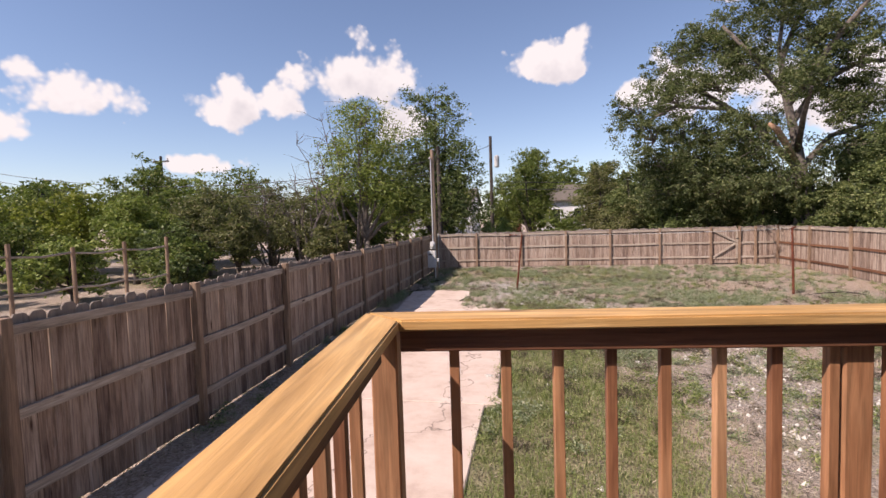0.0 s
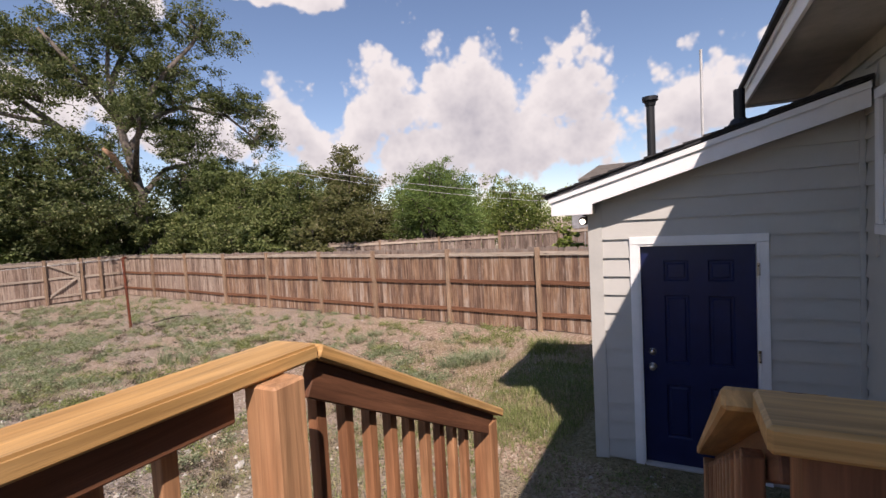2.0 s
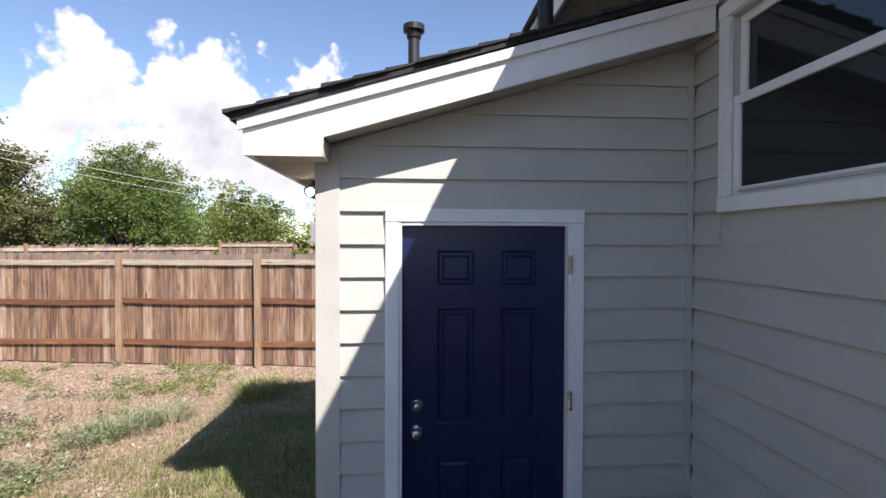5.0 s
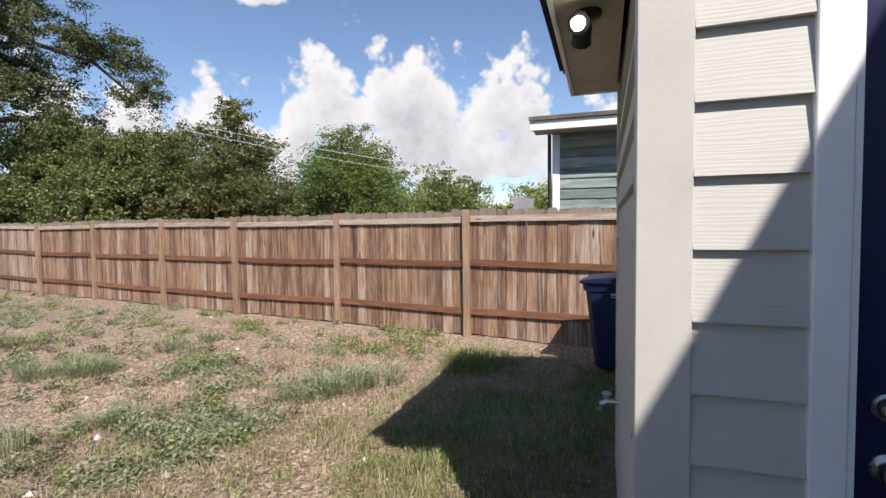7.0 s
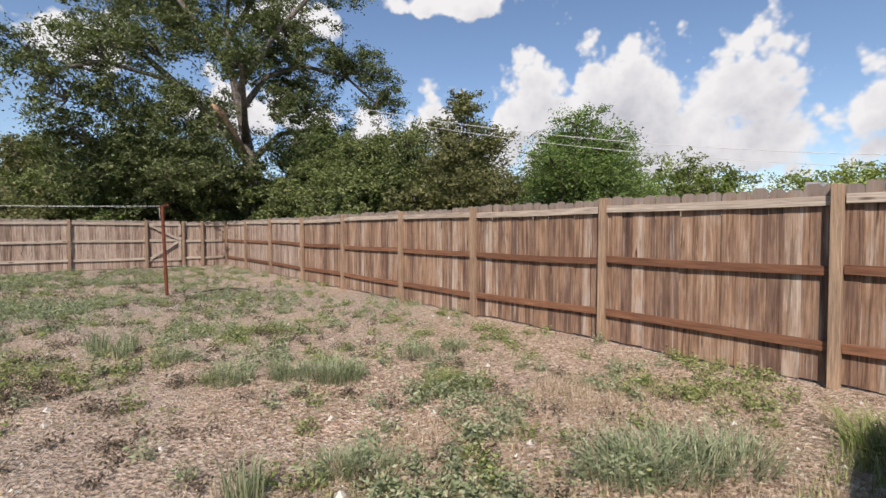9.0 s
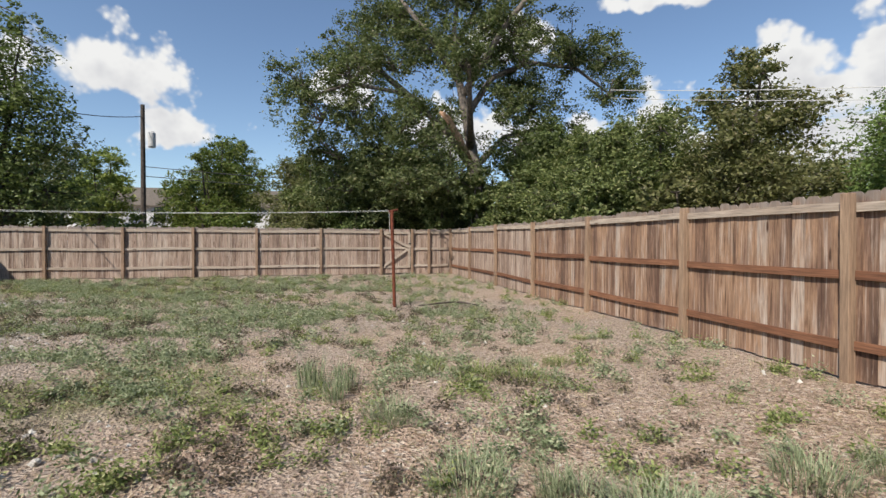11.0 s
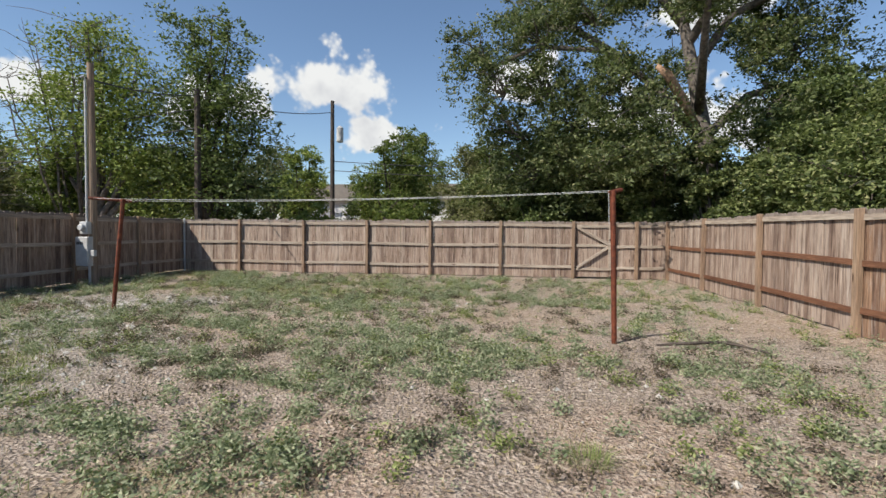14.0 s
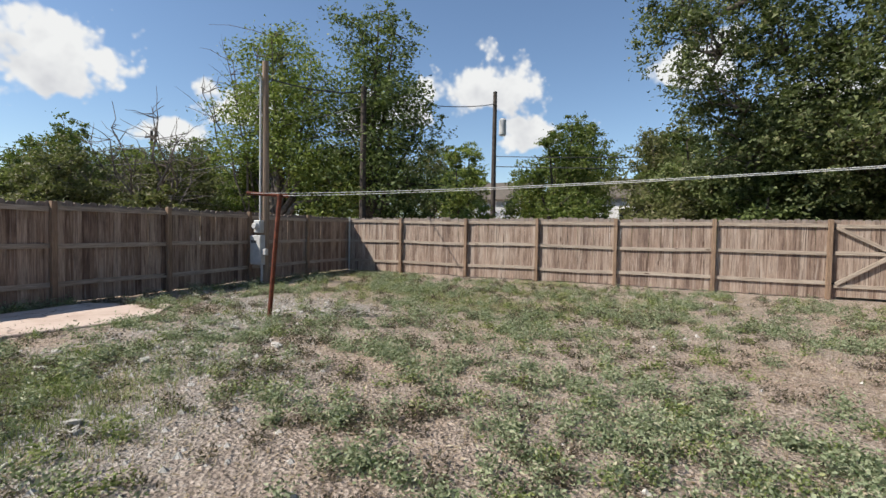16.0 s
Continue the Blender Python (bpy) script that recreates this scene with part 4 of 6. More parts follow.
def slope_board(name, mat, x0, x1, z_at, y, width, thick, label="", bevel=0.003):
    """A board that runs down along the stairs."""
    drop = (x1 - x0) * PITCH
    length = math.hypot(x1 - x0, drop)
    me = mesh_from(box(-length / 2, length / 2, -width / 2, width / 2, -thick / 2, thick / 2, bevel), name, mat)
    hang(name, me, stairs, pose((x0 + x1) / 2, y, z_at - drop / 2, 0, math.degrees(math.atan2(drop, x1 - x0)), 0), label)


for y, x0, x1, count in ((2.045, 2.63, 3.88, 9), (1.07, 2.59, 4.30, 13)):
    slope_board("handrail_cap", m_cap, x0, x1, CAP - 0.02, y, 0.14, 0.036, "new yellow pine cap", 0.006)
    slope_board("handrail_apron", m_stain_x, x0, x1 - 0.07, CAP - 0.092, y - 0.02, 0.036, 0.09)
    slope_board("lower_rail", m_stain_x, x0, x1 - 0.05, 1.515, y - 0.02, 0.036, 0.09)
    part("newel_post", box(x1 - 0.12, x1 - 0.03, y - 0.045, y + 0.045, 0.05, CAP - 0.05 - (x1 - 0.03 - x0) * PITCH, 0.005), m_stain, stairs)
    for k in range(count):
        x = 2.70 + 0.112 * k
        drop = (x - x0) * PITCH
        part("baluster", box(x - 0.018, x + 0.018, y + 0.002, y + 0.036, 1.45 - drop, 2.17 - drop, 0.002), m_stain, stairs)

# ---- fences ----
PLAN[0] = Matrix()


def picket_mesh(mat, name="picket", width=0.140, height=1.80):
    bm = prism([(-width / 2, 0), (width / 2, 0), (width / 2, height - 0.03), (width / 2 - 0.03, height), (-width / 2 + 0.03, height), (-width / 2, height - 0.03)], 1, -0.008, 0.008)
    return mesh_from(bm, name, mat)


def fence_side(name, label, start, end, posts, mats, inward, gaps=()):
    """A board fence from start to end; posts: distances along it; inward: +1 where the posts' side lies to the left of the way."""
    start, end = Vector((*start, 0)), Vector((*end, 0))
    way = (end - start).normalized()
    turn = math.degrees(math.atan2(way.y, way.x))
    side = Vector((-way.y, way.x, 0)) * inward
    fence = thing(name, *((start + end) / 2)[:2], 0, label, "fence", kind="structure")
    boards, post_mat, rail_top, rail_low = mats
    shapes = [picket_mesh(boards, height=h) for h in (1.79, 1.805, 1.82)]
    length = (end - start).length
    d, rand = 0.0, random.Random(len(name))
    while d < length:
        if not any(a < d < b for a, b in gaps):
            p = start + way * (d + 0.068)
            gz = float(ground_z(p.x, p.y))
            hang("picket", shapes[rand.randrange(3)], fence, pose(p.x - side.x * rand.uniform(0, 0.005), p.y - side.y * rand.uniform(0, 0.005), gz + 0.02 + rand.uniform(-0.008, 0.012), rand.uniform(-0.25, 0.25), rand.uniform(-0.35, 0.35), turn))
        d += 0.1415
    post = mesh_from(box(-0.045, 0.045, -0.045, 0.045, -0.3, 1.83, 0.005), "post", post_mat)
    for d in posts:
        p = start + way * d + side * 0.062
        hang("post", post, fence, pose(p.x, p.y, float(ground_z(p.x, p.y)), rand.uniform(-0.5, 0.5), rand.uniform(-0.5, 0.5), turn + rand.uniform(-2, 2)))
    stops = sorted({0.0, length, *posts})
    for a, b in zip(stops, stops[1:]):
        if b - a < 0.25 or any(g0 <= (a + b) / 2 <= g1 for g0, g1 in gaps):
            continue
        for height, mat in ((1.705, rail_top), (1.05, rail_low), (0.37, rail_low)):
            pa, pb = start + way * (a + 0.046) + side * 0.030, start + way * (b - 0.046) + side * 0.030
            za, zb = (float(ground_z(p.x, p.y)) + height + rand.uniform(-0.02, 0.02) for p in (pa, pb))
            bm = bmesh.new()
            half = (pb - pa).length / 2
            bow = rand.uniform(-0.018, 0.012) if height < 1.5 else rand.uniform(-0.006, 0.004)
            n = 6
            rings = []
            for i in range(n + 1):
                t = i / n
                z = bow * math.sin(math.pi * t)
                rings.append([bm.verts.new((half * (2 * t - 1), y, z + dz)) for y, dz in ((-0.019, -0.043), (0.019, -0.043), (0.019, 0.043), (-0.019, 0.043))])
            for r, s in zip(rings, rings[1:]):
                for i in range(4):
                    bm.faces.new((r[i], r[(i + 1) % 4], s[(i + 1) % 4], s[i]))
            bm.faces.new(rings[0])
            bm.faces.new(rings[-1])
            bmesh.ops.recalc_face_normals(bm, faces=bm.faces)
            tilt = math.degrees(math.atan2(zb - za, 2 * half))
            hang("fence_rail", mesh_from(bm, "fence_rail", mat), fence, pose(*((pa + pb) / 2)[:2], (za + zb) / 2, 0, 0, turn) @ pose(0, 0, 0, 0, -tilt, 0))
    return fence


RIGHT_X, BACK_Y, LEFT_X = 11.90, 24.58, -4.52
right_posts = [-2.7, -0.3, 2.1, 4.5, 6.84, 9.24, 11.41, 13.95, 16.42, 19.04, 21.7, 24.3]
fence_side("fence_right", "weathered brown cedar board fence in full sun", (RIGHT_X, -4.0), (RIGHT_X, 16.42), [y + 4.0 for y in right_posts if y < 16.5], (m_picket, m_post, m_rail_top, m_rail_red), 1)
fence_side("fence_right_back", "sun-bleached cedar board fence near the back corner", (RIGHT_X, 16.44), (RIGHT_X, 24.6), [y - 16.44 for y in right_posts if y > 16.5], (m_picket_back, m_post, m_rail_top, m_rail_red), 1)
back_posts = [-2.35, 0.0, 2.25, 4.41, 6.73, 9.04, 10.28, 10.98]
GATE0, GATE1 = 9.09, 10.235
fence_side("fence_back", "sun-bleached cedar board fence across the back of the yard", (LEFT_X, BACK_Y), (11.86, BACK_Y), [x - LEFT_X for x in back_posts], (m_picket_back, m_post, m_rail_top, m_rail_top), -1, gaps=((GATE0 - LEFT_X, GATE1 - LEFT_X),))
left_posts = [-2.3, 0.1, 2.5, 4.8, 7.15, 9.4, 11.6, 13.55, 15.45, 17.65, 19.95, 22.3]
fence_side("fence_left", "shaded grey-brown cedar board fence beside bare soil", (LEFT_X + 1.68, -5.0), (LEFT_X, 24.6), [y + 5.0 for y in left_posts], (m_picket_grey, m_post, m_rail_top, m_rail_top), -1)

steel_post = thing("fence_post", LEFT_X + 0.10, BACK_Y - 0.09, 0, "pale galvanised steel post in the fence corner", "fence post")
part("pipe", tube([(LEFT_X + 0.10, BACK_Y - 0.09, -0.3), (LEFT_X + 0.10, BACK_Y - 0.09, 1.80)], 0.03, 12), m_galv, steel_post)
part("cap", tube([(LEFT_X + 0.10, BACK_Y - 0.09, 1.79), (LEFT_X + 0.10, BACK_Y - 0.09, 1.82), (LEFT_X + 0.10, BACK_Y - 0.09, 1.84)], [0.036, 0.034, 0.012], 12), m_galv, steel_post)
gate = thing("fence_gate", (GATE0 + GATE1) / 2, BACK_Y, 0, "closed cedar board gate with diagonal braces", "gate")
gate_picket = picket_mesh(m_picket_back, height=1.76)
for k in range(8):
    hang("picket", gate_picket, gate, pose(GATE0 + 0.07 + k * 0.1375, BACK_Y, 0.05))
for z in (0.30, 1.05, 1.66):
    part("gate_rail", box(GATE0 + 0.05, GATE1 - 0.02, BACK_Y - 0.047, BACK_Y - 0.009, z - 0.043, z + 0.043, 0.003), m_rail_top, gate)
part("gate_stile", box(GATE1 - 0.11, GATE1 - 0.02, BACK_Y - 0.086, BACK_Y - 0.048, 0.27, 1.70, 0.003), m_rail_top, gate)
for za, zb in ((1.62, 1.10), (0.34, 1.0)):
    xa, xb = GATE0 + 0.08, GATE1 - 0.12
    long = math.hypot(xb - xa, zb - za)
    me = mesh_from(box(-long / 2, long / 2, -0.018, 0.018, -0.042, 0.042, 0.003), "brace", m_rail_top)
    hang("brace", me, gate, pose((xa + xb) / 2, BACK_Y - 0.068, (za + zb) / 2, 0, -math.degrees(math.atan2(zb - za, xb - xa)), 0))
part("latch", box(GATE1 - 0.09, GATE1 + 0.03, BACK_Y - 0.105, BACK_Y - 0.087, 1.22, 1.26, 0.004), m_black, gate, "black metal latch")
for z in (0.35, 1.6):
    part("hinge", box(GATE0 + 0.0, GATE0 + 0.16, BACK_Y - 0.054, BACK_Y - 0.0475, z - 0.015, z + 0.015), m_black, gate)

# ---- clothesline ----
def line_post(x, y, top, lean_x, bar, label):
    z = float(ground_z(x, y))
    ob = thing("clothesline_post", x, y, z, label, "clothesline post", "clothesline posts")
    part("pole", tube([(x, y, z - 0.1), (x + lean_x * 0.5, y, (z + top) / 2), (x + lean_x, y, top)], 0.034, 12), m_rust, ob)
    (ax, ay, az), (bx, by, bz) = bar
    part("crossbar", tube([(x + lean_x + ax, y + ay, top + az), (x + lean_x + bx, y + by, top + bz)], 0.026, 10), m_rust, ob)
    part("collar", tube([(x + lean_x, y, top - 0.03), (x + lean_x, y, top + 0.02)], 0.042, 12), m_rust, ob)
    return ob


line_post(0.10, 16.43, 1.90, 0.22, ((-0.42, -0.25, 0.03), (0.10, 0.08, -0.005)), "leaning rusty steel clothesline post in gravel")
line_post(8.29, 15.33, 1.93, -0.06, ((-0.05, -0.02, 0.0), (0.13, 0.1, 0.05)), "rusty steel clothesline post standing in dry grass")


def cable(name, a, b, sag, radius, mat, label, n=14, category="cable"):
    a, b = Vector(a), Vector(b)
    pts = [a.lerp(b, i / n) - Vector((0, 0, sag * 4 * (i / n) * (1 - i / n))) for i in range(n + 1)]
    return tagged(new(name, mesh_from(tube(pts, radius, 6), name, mat)), label, category)


cable("clothesline_wire", (0.36, 16.45, 1.90), (8.19, 15.32, 1.94), 0.05, 0.0035, m_wire, "thin pale clothesline wire between rusty posts", category="clothesline")
cable("clothesline_wire", (-0.05, 16.2, 1.925), (8.33, 15.41, 1.97), 0.07, 0.0035, m_wire, "thin pale clothesline wire between rusty posts", category="clothesline")
cable("hanging_cord", (8.17, 15.28, 1.92), (8.18, 15.27, 1.52), 0.0, 0.004, m_wire, "short pale cord hanging from the clothesline post", category="cord")

# ---- service pole with the meter ----
PX, PY = -3.62, 19.8
pole = thing("service_pole", PX, PY, 0, "old wooden service pole with grey conduit and meter box", "utility pole")
part("shaft", tube([(PX + 0.04, PY + 0.06, -0.2), (PX + 0.05, PY + 0.06, 2.5), (PX + 0.03, PY + 0.06, 5.6)], [0.10, 0.088, 0.075], 12), m_pole, pole)
part("conduit", tube([(PX - 0.02, PY - 0.05, 1.55), (PX - 0.02, PY - 0.045, 5.15), (PX - 0.04, PY - 0.08, 5.25), (PX - 0.08, PY - 0.12, 5.2)], 0.026, 10), m_galv, pole)
part("conduit", tube([(PX + 0.05, PY - 0.06, -0.1), (PX + 0.05, PY - 0.06, 0.5)], 0.03, 10), m_galv, pole)
meter = part("meter_socket", box(PX - 0.14, PX + 0.08, PY - 0.16, PY - 0.002, 1.28, 1.60, 0.02), m_galv, pole)
part("meter_dial", tube([(PX - 0.03, PY - 0.16, 1.45), (PX - 0.03, PY - 0.24, 1.45), (PX - 0.03, PY - 0.255, 1.45)], [0.085, 0.08, 0.06], 16), m_galv, meter, "round grey meter")
panel = part("breaker_box", box(PX - 0.26, PX + 0.11, PY - 0.15, PY - 0.003, 0.47, 1.22, 0.012), m_galv, pole, "grey breaker box")
part("box_lid", box(PX - 0.245, PX + 0.095, PY - 0.166, PY - 0.151, 0.49, 1.20, 0.004), m_galv, panel)
for k in range(4):
    part("number", box(PX - 0.21 + k * 0.05, PX - 0.178 + k * 0.05, PY - 0.170, PY - 0.1665, 1.02, 1.09), m_black, panel)
part("outlet_box", box(PX + 0.112, PX + 0.24, PY - 0.12, PY - 0.03, 0.72, 0.88, 0.01), m_galv, pole)

# ---- recycling bin ----
BX, BY = 11.03, 2.265
bin_ = thing("recycling_bin", BX, BY, 0, "dark blue wheeled recycling bin with closed lid", "recycling bin")


def bin_body():
    bm = bmesh.new()
    rings = []
    for z, hx, hy in ((0.06, 0.25, 0.29), (0.10, 0.262, 0.305), (0.88, 0.31, 0.395), (0.89, 0.33, 0.415), (0.96, 0.335, 0.425)):
        rings.append([bm.verts.new((BX + sx * hx - ox * 0.05 * sx, BY + sy * hy - oy * 0.05 * sy, z)) for sx, sy, ox, oy in ((-1, -1, 0, 1), (-1, -1, 1, 0), (1, -1, 1, 0), (1, -1, 0, 1), (1, 1, 0, 1), (1, 1, 1, 0), (-1, 1, 1, 0), (-1, 1, 0, 1))][::-1])
    for a, b in zip(rings, rings[1:]):
        for k in range(8):
            bm.faces.new((a[k], a[(k + 1) % 8], b[(k + 1) % 8], b[k]))
    bm.faces.new(rings[0])
    bm.faces.new(rings[-1])
    bmesh.ops.recalc_face_normals(bm, faces=bm.faces)
    return bm


def bin_lid():
    bm = prism([(BY + 0.455, 0.968), (BY - 0.43, 0.968), (BY - 0.43, 1.035), (BY - 0.12, 1.06), (BY + 0.20, 1.035), (BY + 0.455, 1.0)], 0, BX - 0.365, BX + 0.365)
    bmesh.ops.bevel(bm, geom=list(bm.edges), offset=0.012, segments=2, affect="EDGES")
    return bm


part("body", bin_body(), m_bin, bin_)
lid = part("lid", bin_lid(), m_bin, bin_, "blue plastic lid")
part("handle_bar", tube([(BX - 0.3, BY - 0.47, 0.95), (BX + 0.3, BY - 0.47, 0.95)], 0.016, 8), m_bin, bin_)
for dx in (-0.285, 0.285):
    wheel = part("wheel", tube([(BX + dx - 0.03, BY - 0.24, 0.13), (BX + dx + 0.03, BY - 0.24, 0.13)], 0.13, 18), m_rubber, bin_)
    part("hub", tube([(BX + dx - 0.034, BY - 0.24, 0.13), (BX + dx + 0.034, BY - 0.24, 0.13)], 0.06, 12), m_bin, wheel)
part("axle", tube([(BX - 0.3, BY - 0.24, 0.13), (BX + 0.3, BY - 0.24, 0.13)], 0.012, 8), m_galv, bin_)
face_x = BX - 0.310
PRINT_Y = BY - 0.03
for dy0, dy1, z0, z1 in ((-0.17, 0.17, 0.855, 0.872), (0.05, 0.17, 0.832, 0.84), (-0.10, 0.10, 0.692, 0.708)):
    part("print", prism([(face_x - 0.004 + (0.88 - z0) * 0.0615, z0), (face_x + (0.88 - z0) * 0.0615, z0), (face_x + (0.88 - z1) * 0.0615, z1), (face_x - 0.004 + (0.88 - z1) * 0.0615, z1)], 1, PRINT_Y + dy0, PRINT_Y + dy1), m_letter, bin_, "pale line of print")
for k in range(3):
    a = math.radians(90 + 120 * k)
    y0, z0 = PRINT_Y + 0.05 * math.cos(a), 0.775 + 0.05 * math.sin(a)
    y1, z1 = PRINT_Y + 0.05 * math.cos(a + 1.6), 0.775 + 0.05 * math.sin(a + 1.6)
    part("arrow", tube([(face_x + 0.005, y0, z0), (face_x + 0.006, (y0 + y1) / 2 + 0.012 * math.cos(a + 0.8), (z0 + z1) / 2 + 0.012 * math.sin(a + 0.8)), (face_x + 0.005, y1, z1)], [0.006, 0.005, 0.008], 6), m_letter, bin_, "pale printed arrow")

# ---- neighbouring buildings ----
def gable_house(name, x0, x1, y0, y1, eave, ridge, wall_mat, roof_mat, label, windows=(), axis=0):
    """A house with a gable roof whose ridge runs along x (axis 0) or y (axis 1). windows: side, place along it, width, foot, head."""
    ob = thing(name, (x0 + x1) / 2, (y0 + y1) / 2, 0, label, "house")
    body = part("wall", box(x0, x1, y0, y1, -0.2, eave), wall_mat, ob)
    o = 0.35
    if axis == 0:
        mid = (y0 + y1) / 2
        part("gable", prism([(y0, eave + 0.002), (y1, eave + 0.002), (mid, ridge - 0.05)], 0, x0, x1), wall_mat, ob)
        for a in (y0 - o, y1 + o):
            drop = eave - o * (ridge - eave) / abs(mid - y0) + 0.02
            part("roof", prism([(a, drop), (mid, ridge), (mid, ridge + 0.14), (a, drop + 0.14)], 0, x0 - o, x1 + o), roof_mat, ob)
    else:
        mid = (x0 + x1) / 2
        part("gable", prism([(x0, eave + 0.002), (x1, eave + 0.002), (mid, ridge - 0.05)], 1, y0, y1), wall_mat, ob)
        for a in (x0 - o, x1 + o):
            drop = eave - o * (ridge - eave) / abs(mid - x0) + 0.02
            part("roof", prism([(a, drop), (mid, ridge), (mid, ridge + 0.14), (a, drop + 0.14)], 1, y0 - o, y1 + o), roof_mat, ob)
    for side, at, w, z0, z1 in windows:
        if side == "s":
            frame_box, pane_box = (at - w / 2 - 0.08, at + w / 2 + 0.08, y0 - 0.05, y0 - 0.002), (at - w / 2, at + w / 2, y0 - 0.062, y0 - 0.052)
        else:
            frame_box, pane_box = (x0 - 0.05, x0 - 0.002, at - w / 2 - 0.08, at + w / 2 + 0.08), (x0 - 0.062, x0 - 0.052, at - w / 2, at + w / 2)
        win = part("window", box(*frame_box, z0 - 0.08, z1 + 0.08, 0.01), m_white, ob)
        part("pane", box(*pane_box, z0, z1), m_pane, win)
    return ob


gable_house("house", 0.5, 9.0, 50, 58, 4.3, 6.0, m_housewhite, m_shingle_tan, "white house with tan roof behind the trees", (("s", 5.0, 1.0, 2.0, 3.4), ("s", 2.6, 1.0, 2.0, 3.4)))
gable_house("house", -15.5, -6.5, 52, 60, 4.4, 6.2, m_housewhite, m_shingle_tan, "pale house with small windows behind the trees", (("s", -7.3, 0.9, 3.0, 4.3), ("s", -13.0, 0.9, 3.0, 4.3)))
gable_house("shed", -3.0, -0.8, 45, 47.5, 2.9, 3.7, m_shed, m_shed, "dark red garden shed behind the fence", (("s", -1.9, 0.5, 2.0, 2.7),), axis=1)
gable_house("house", -34, -28, 37, 44, 3.9, 5.6, m_housewhite, m_shingle_tan, "far white house among trees", (), axis=0)
gable_house("house", 19.0, 26.0, -4.5, 4.2, 3.55, 4.6, m_oldpaint, m_shingle_tan, "low house with a tan shingle roof beyond the fences", (), axis=0)

# green house close behind the right fence
NX, NY = 13.4, 3.6
PLAN[0] = Matrix.Translation((NX, NY, 0)) @ Matrix.Rotation(radians(7.456), 4, "Z") @ Matrix.Translation((-NX, -NY, 0))
green = thing("house", NX + 2, NY - 3, 0, "small house with peeling green siding and a boarded window", "house")
part("wall", box(NX, NX + 5.0, NY - 7.0, NY, -0.2, 3.10), m_oldpaint, green)
for k in range(20):
    z0 = 0.05 + 0.165 * k
    if z0 > 2.95:
        break
    bm = prism([(NX - 0.028, z0), (NX - 0.001, z0), (NX - 0.001, z0 + 0.17), (NX - 0.008, z0 + 0.17)], 1, NY - 6.9, NY - 0.082)
    part("siding_board", bm, m_oldpaint, green)
part("corner_board", box(NX - 0.035, NX - 0.001, NY - 0.08, NY + 0.035, 0, 3.07, 0.004), m_white, green)
frame_ = part("window", box(NX - 0.05, NX - 0.029, NY - 2.6, NY - 1.05, 2.15, 2.87, 0.004), m_white, green)
part("pane", box(NX - 0.058, NX - 0.051, NY - 2.48, NY - 1.18, 2.27, 2.76), m_pane, frame_)
part("window_board", box(NX - 0.085, NX - 0.06, NY - 3.0, NY - 0.99, 1.0, 2.49, 0.004), m_osb, green, "weathered chipboard sheet")
part("roof", prism([(NX - 0.57, 3.205), (NX - 0.57, 3.265), (NX + 2.6, 3.85), (NX + 5.6, 3.265), (NX + 5.6, 3.165), (NX + 2.6, 3.70)], 1, NY - 7.3, NY + 0.34), m_shingle_tan, green)
part("roof_fascia", box(NX - 0.53, NX - 0.502, NY - 7.3, NY + 0.33, 3.06, 3.20, 0.004), m_white, green)
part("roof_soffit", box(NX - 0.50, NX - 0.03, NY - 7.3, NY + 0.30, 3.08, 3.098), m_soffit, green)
part("gutter_pipe", tube([(NX - 0.05, NY + 0.08, 3.07), (NX - 0.05, NY + 0.08, 0.0)], 0.03, 8), m_black, green)

PLAN[0] = Matrix()
mast = thing("antenna_mast", 16.6, 1.75, 0, "thin grey metal antenna mast behind the roof", "antenna mast")
part("pole", tube([(16.6, 1.75, 0), (16.6, 1.75, 6.6)], 0.035, 8), m_galv, mast)
tagged(new("block_wall", mesh_from(box(22.4, 24.4, 7.0, 7.3, -0.1, 2.75, 0.01), "block_wall", m_block)), "grey concrete block wall beyond the far fences", "wall", kind="structure")


def far_fence(name, a, b, label, height=1.8):
    a, b = Vector((*a, 0)), Vector((*b, 0))
    way = (b - a).normalized()
    turn = math.degrees(math.atan2(way.y, way.x))
    ob = thing(name, *((a + b) / 2)[:2], 0, label, "fence")
    shape = picket_mesh(m_picket_old, height=height)
    n = int((b - a).length / 0.142)
    rand = random.Random(n)
    for k in range(n):
        p = a + way * (0.142 * k)
        hang("picket", shape, ob, pose(p.x, p.y, rand.uniform(-0.03, 0.03), 0, rand.uniform(-0.6, 0.6), turn))
    side = Vector((way.y, -way.x, 0)) * 0.03
    for z in (0.4, 1.1, height - 0.12):
        me = mesh_from(box(0, (b - a).length, -0.019, 0.019, -0.043, 0.043), "fence_rail", m_rail_top)
        hang("fence_rail", me, ob, pose(a.x + side.x, a.y + side.y, z, 0, 0, turn))
    for k in range(0, n, 17):
        p = a + way * (0.142 * k) + side * 2.9
        hang("post", mesh_from(box(-0.045, 0.045, -0.045, 0.045, -0.2, height + 0.05), "post", m_post), ob, pose(p.x, p.y, 0, 0, 0, turn))


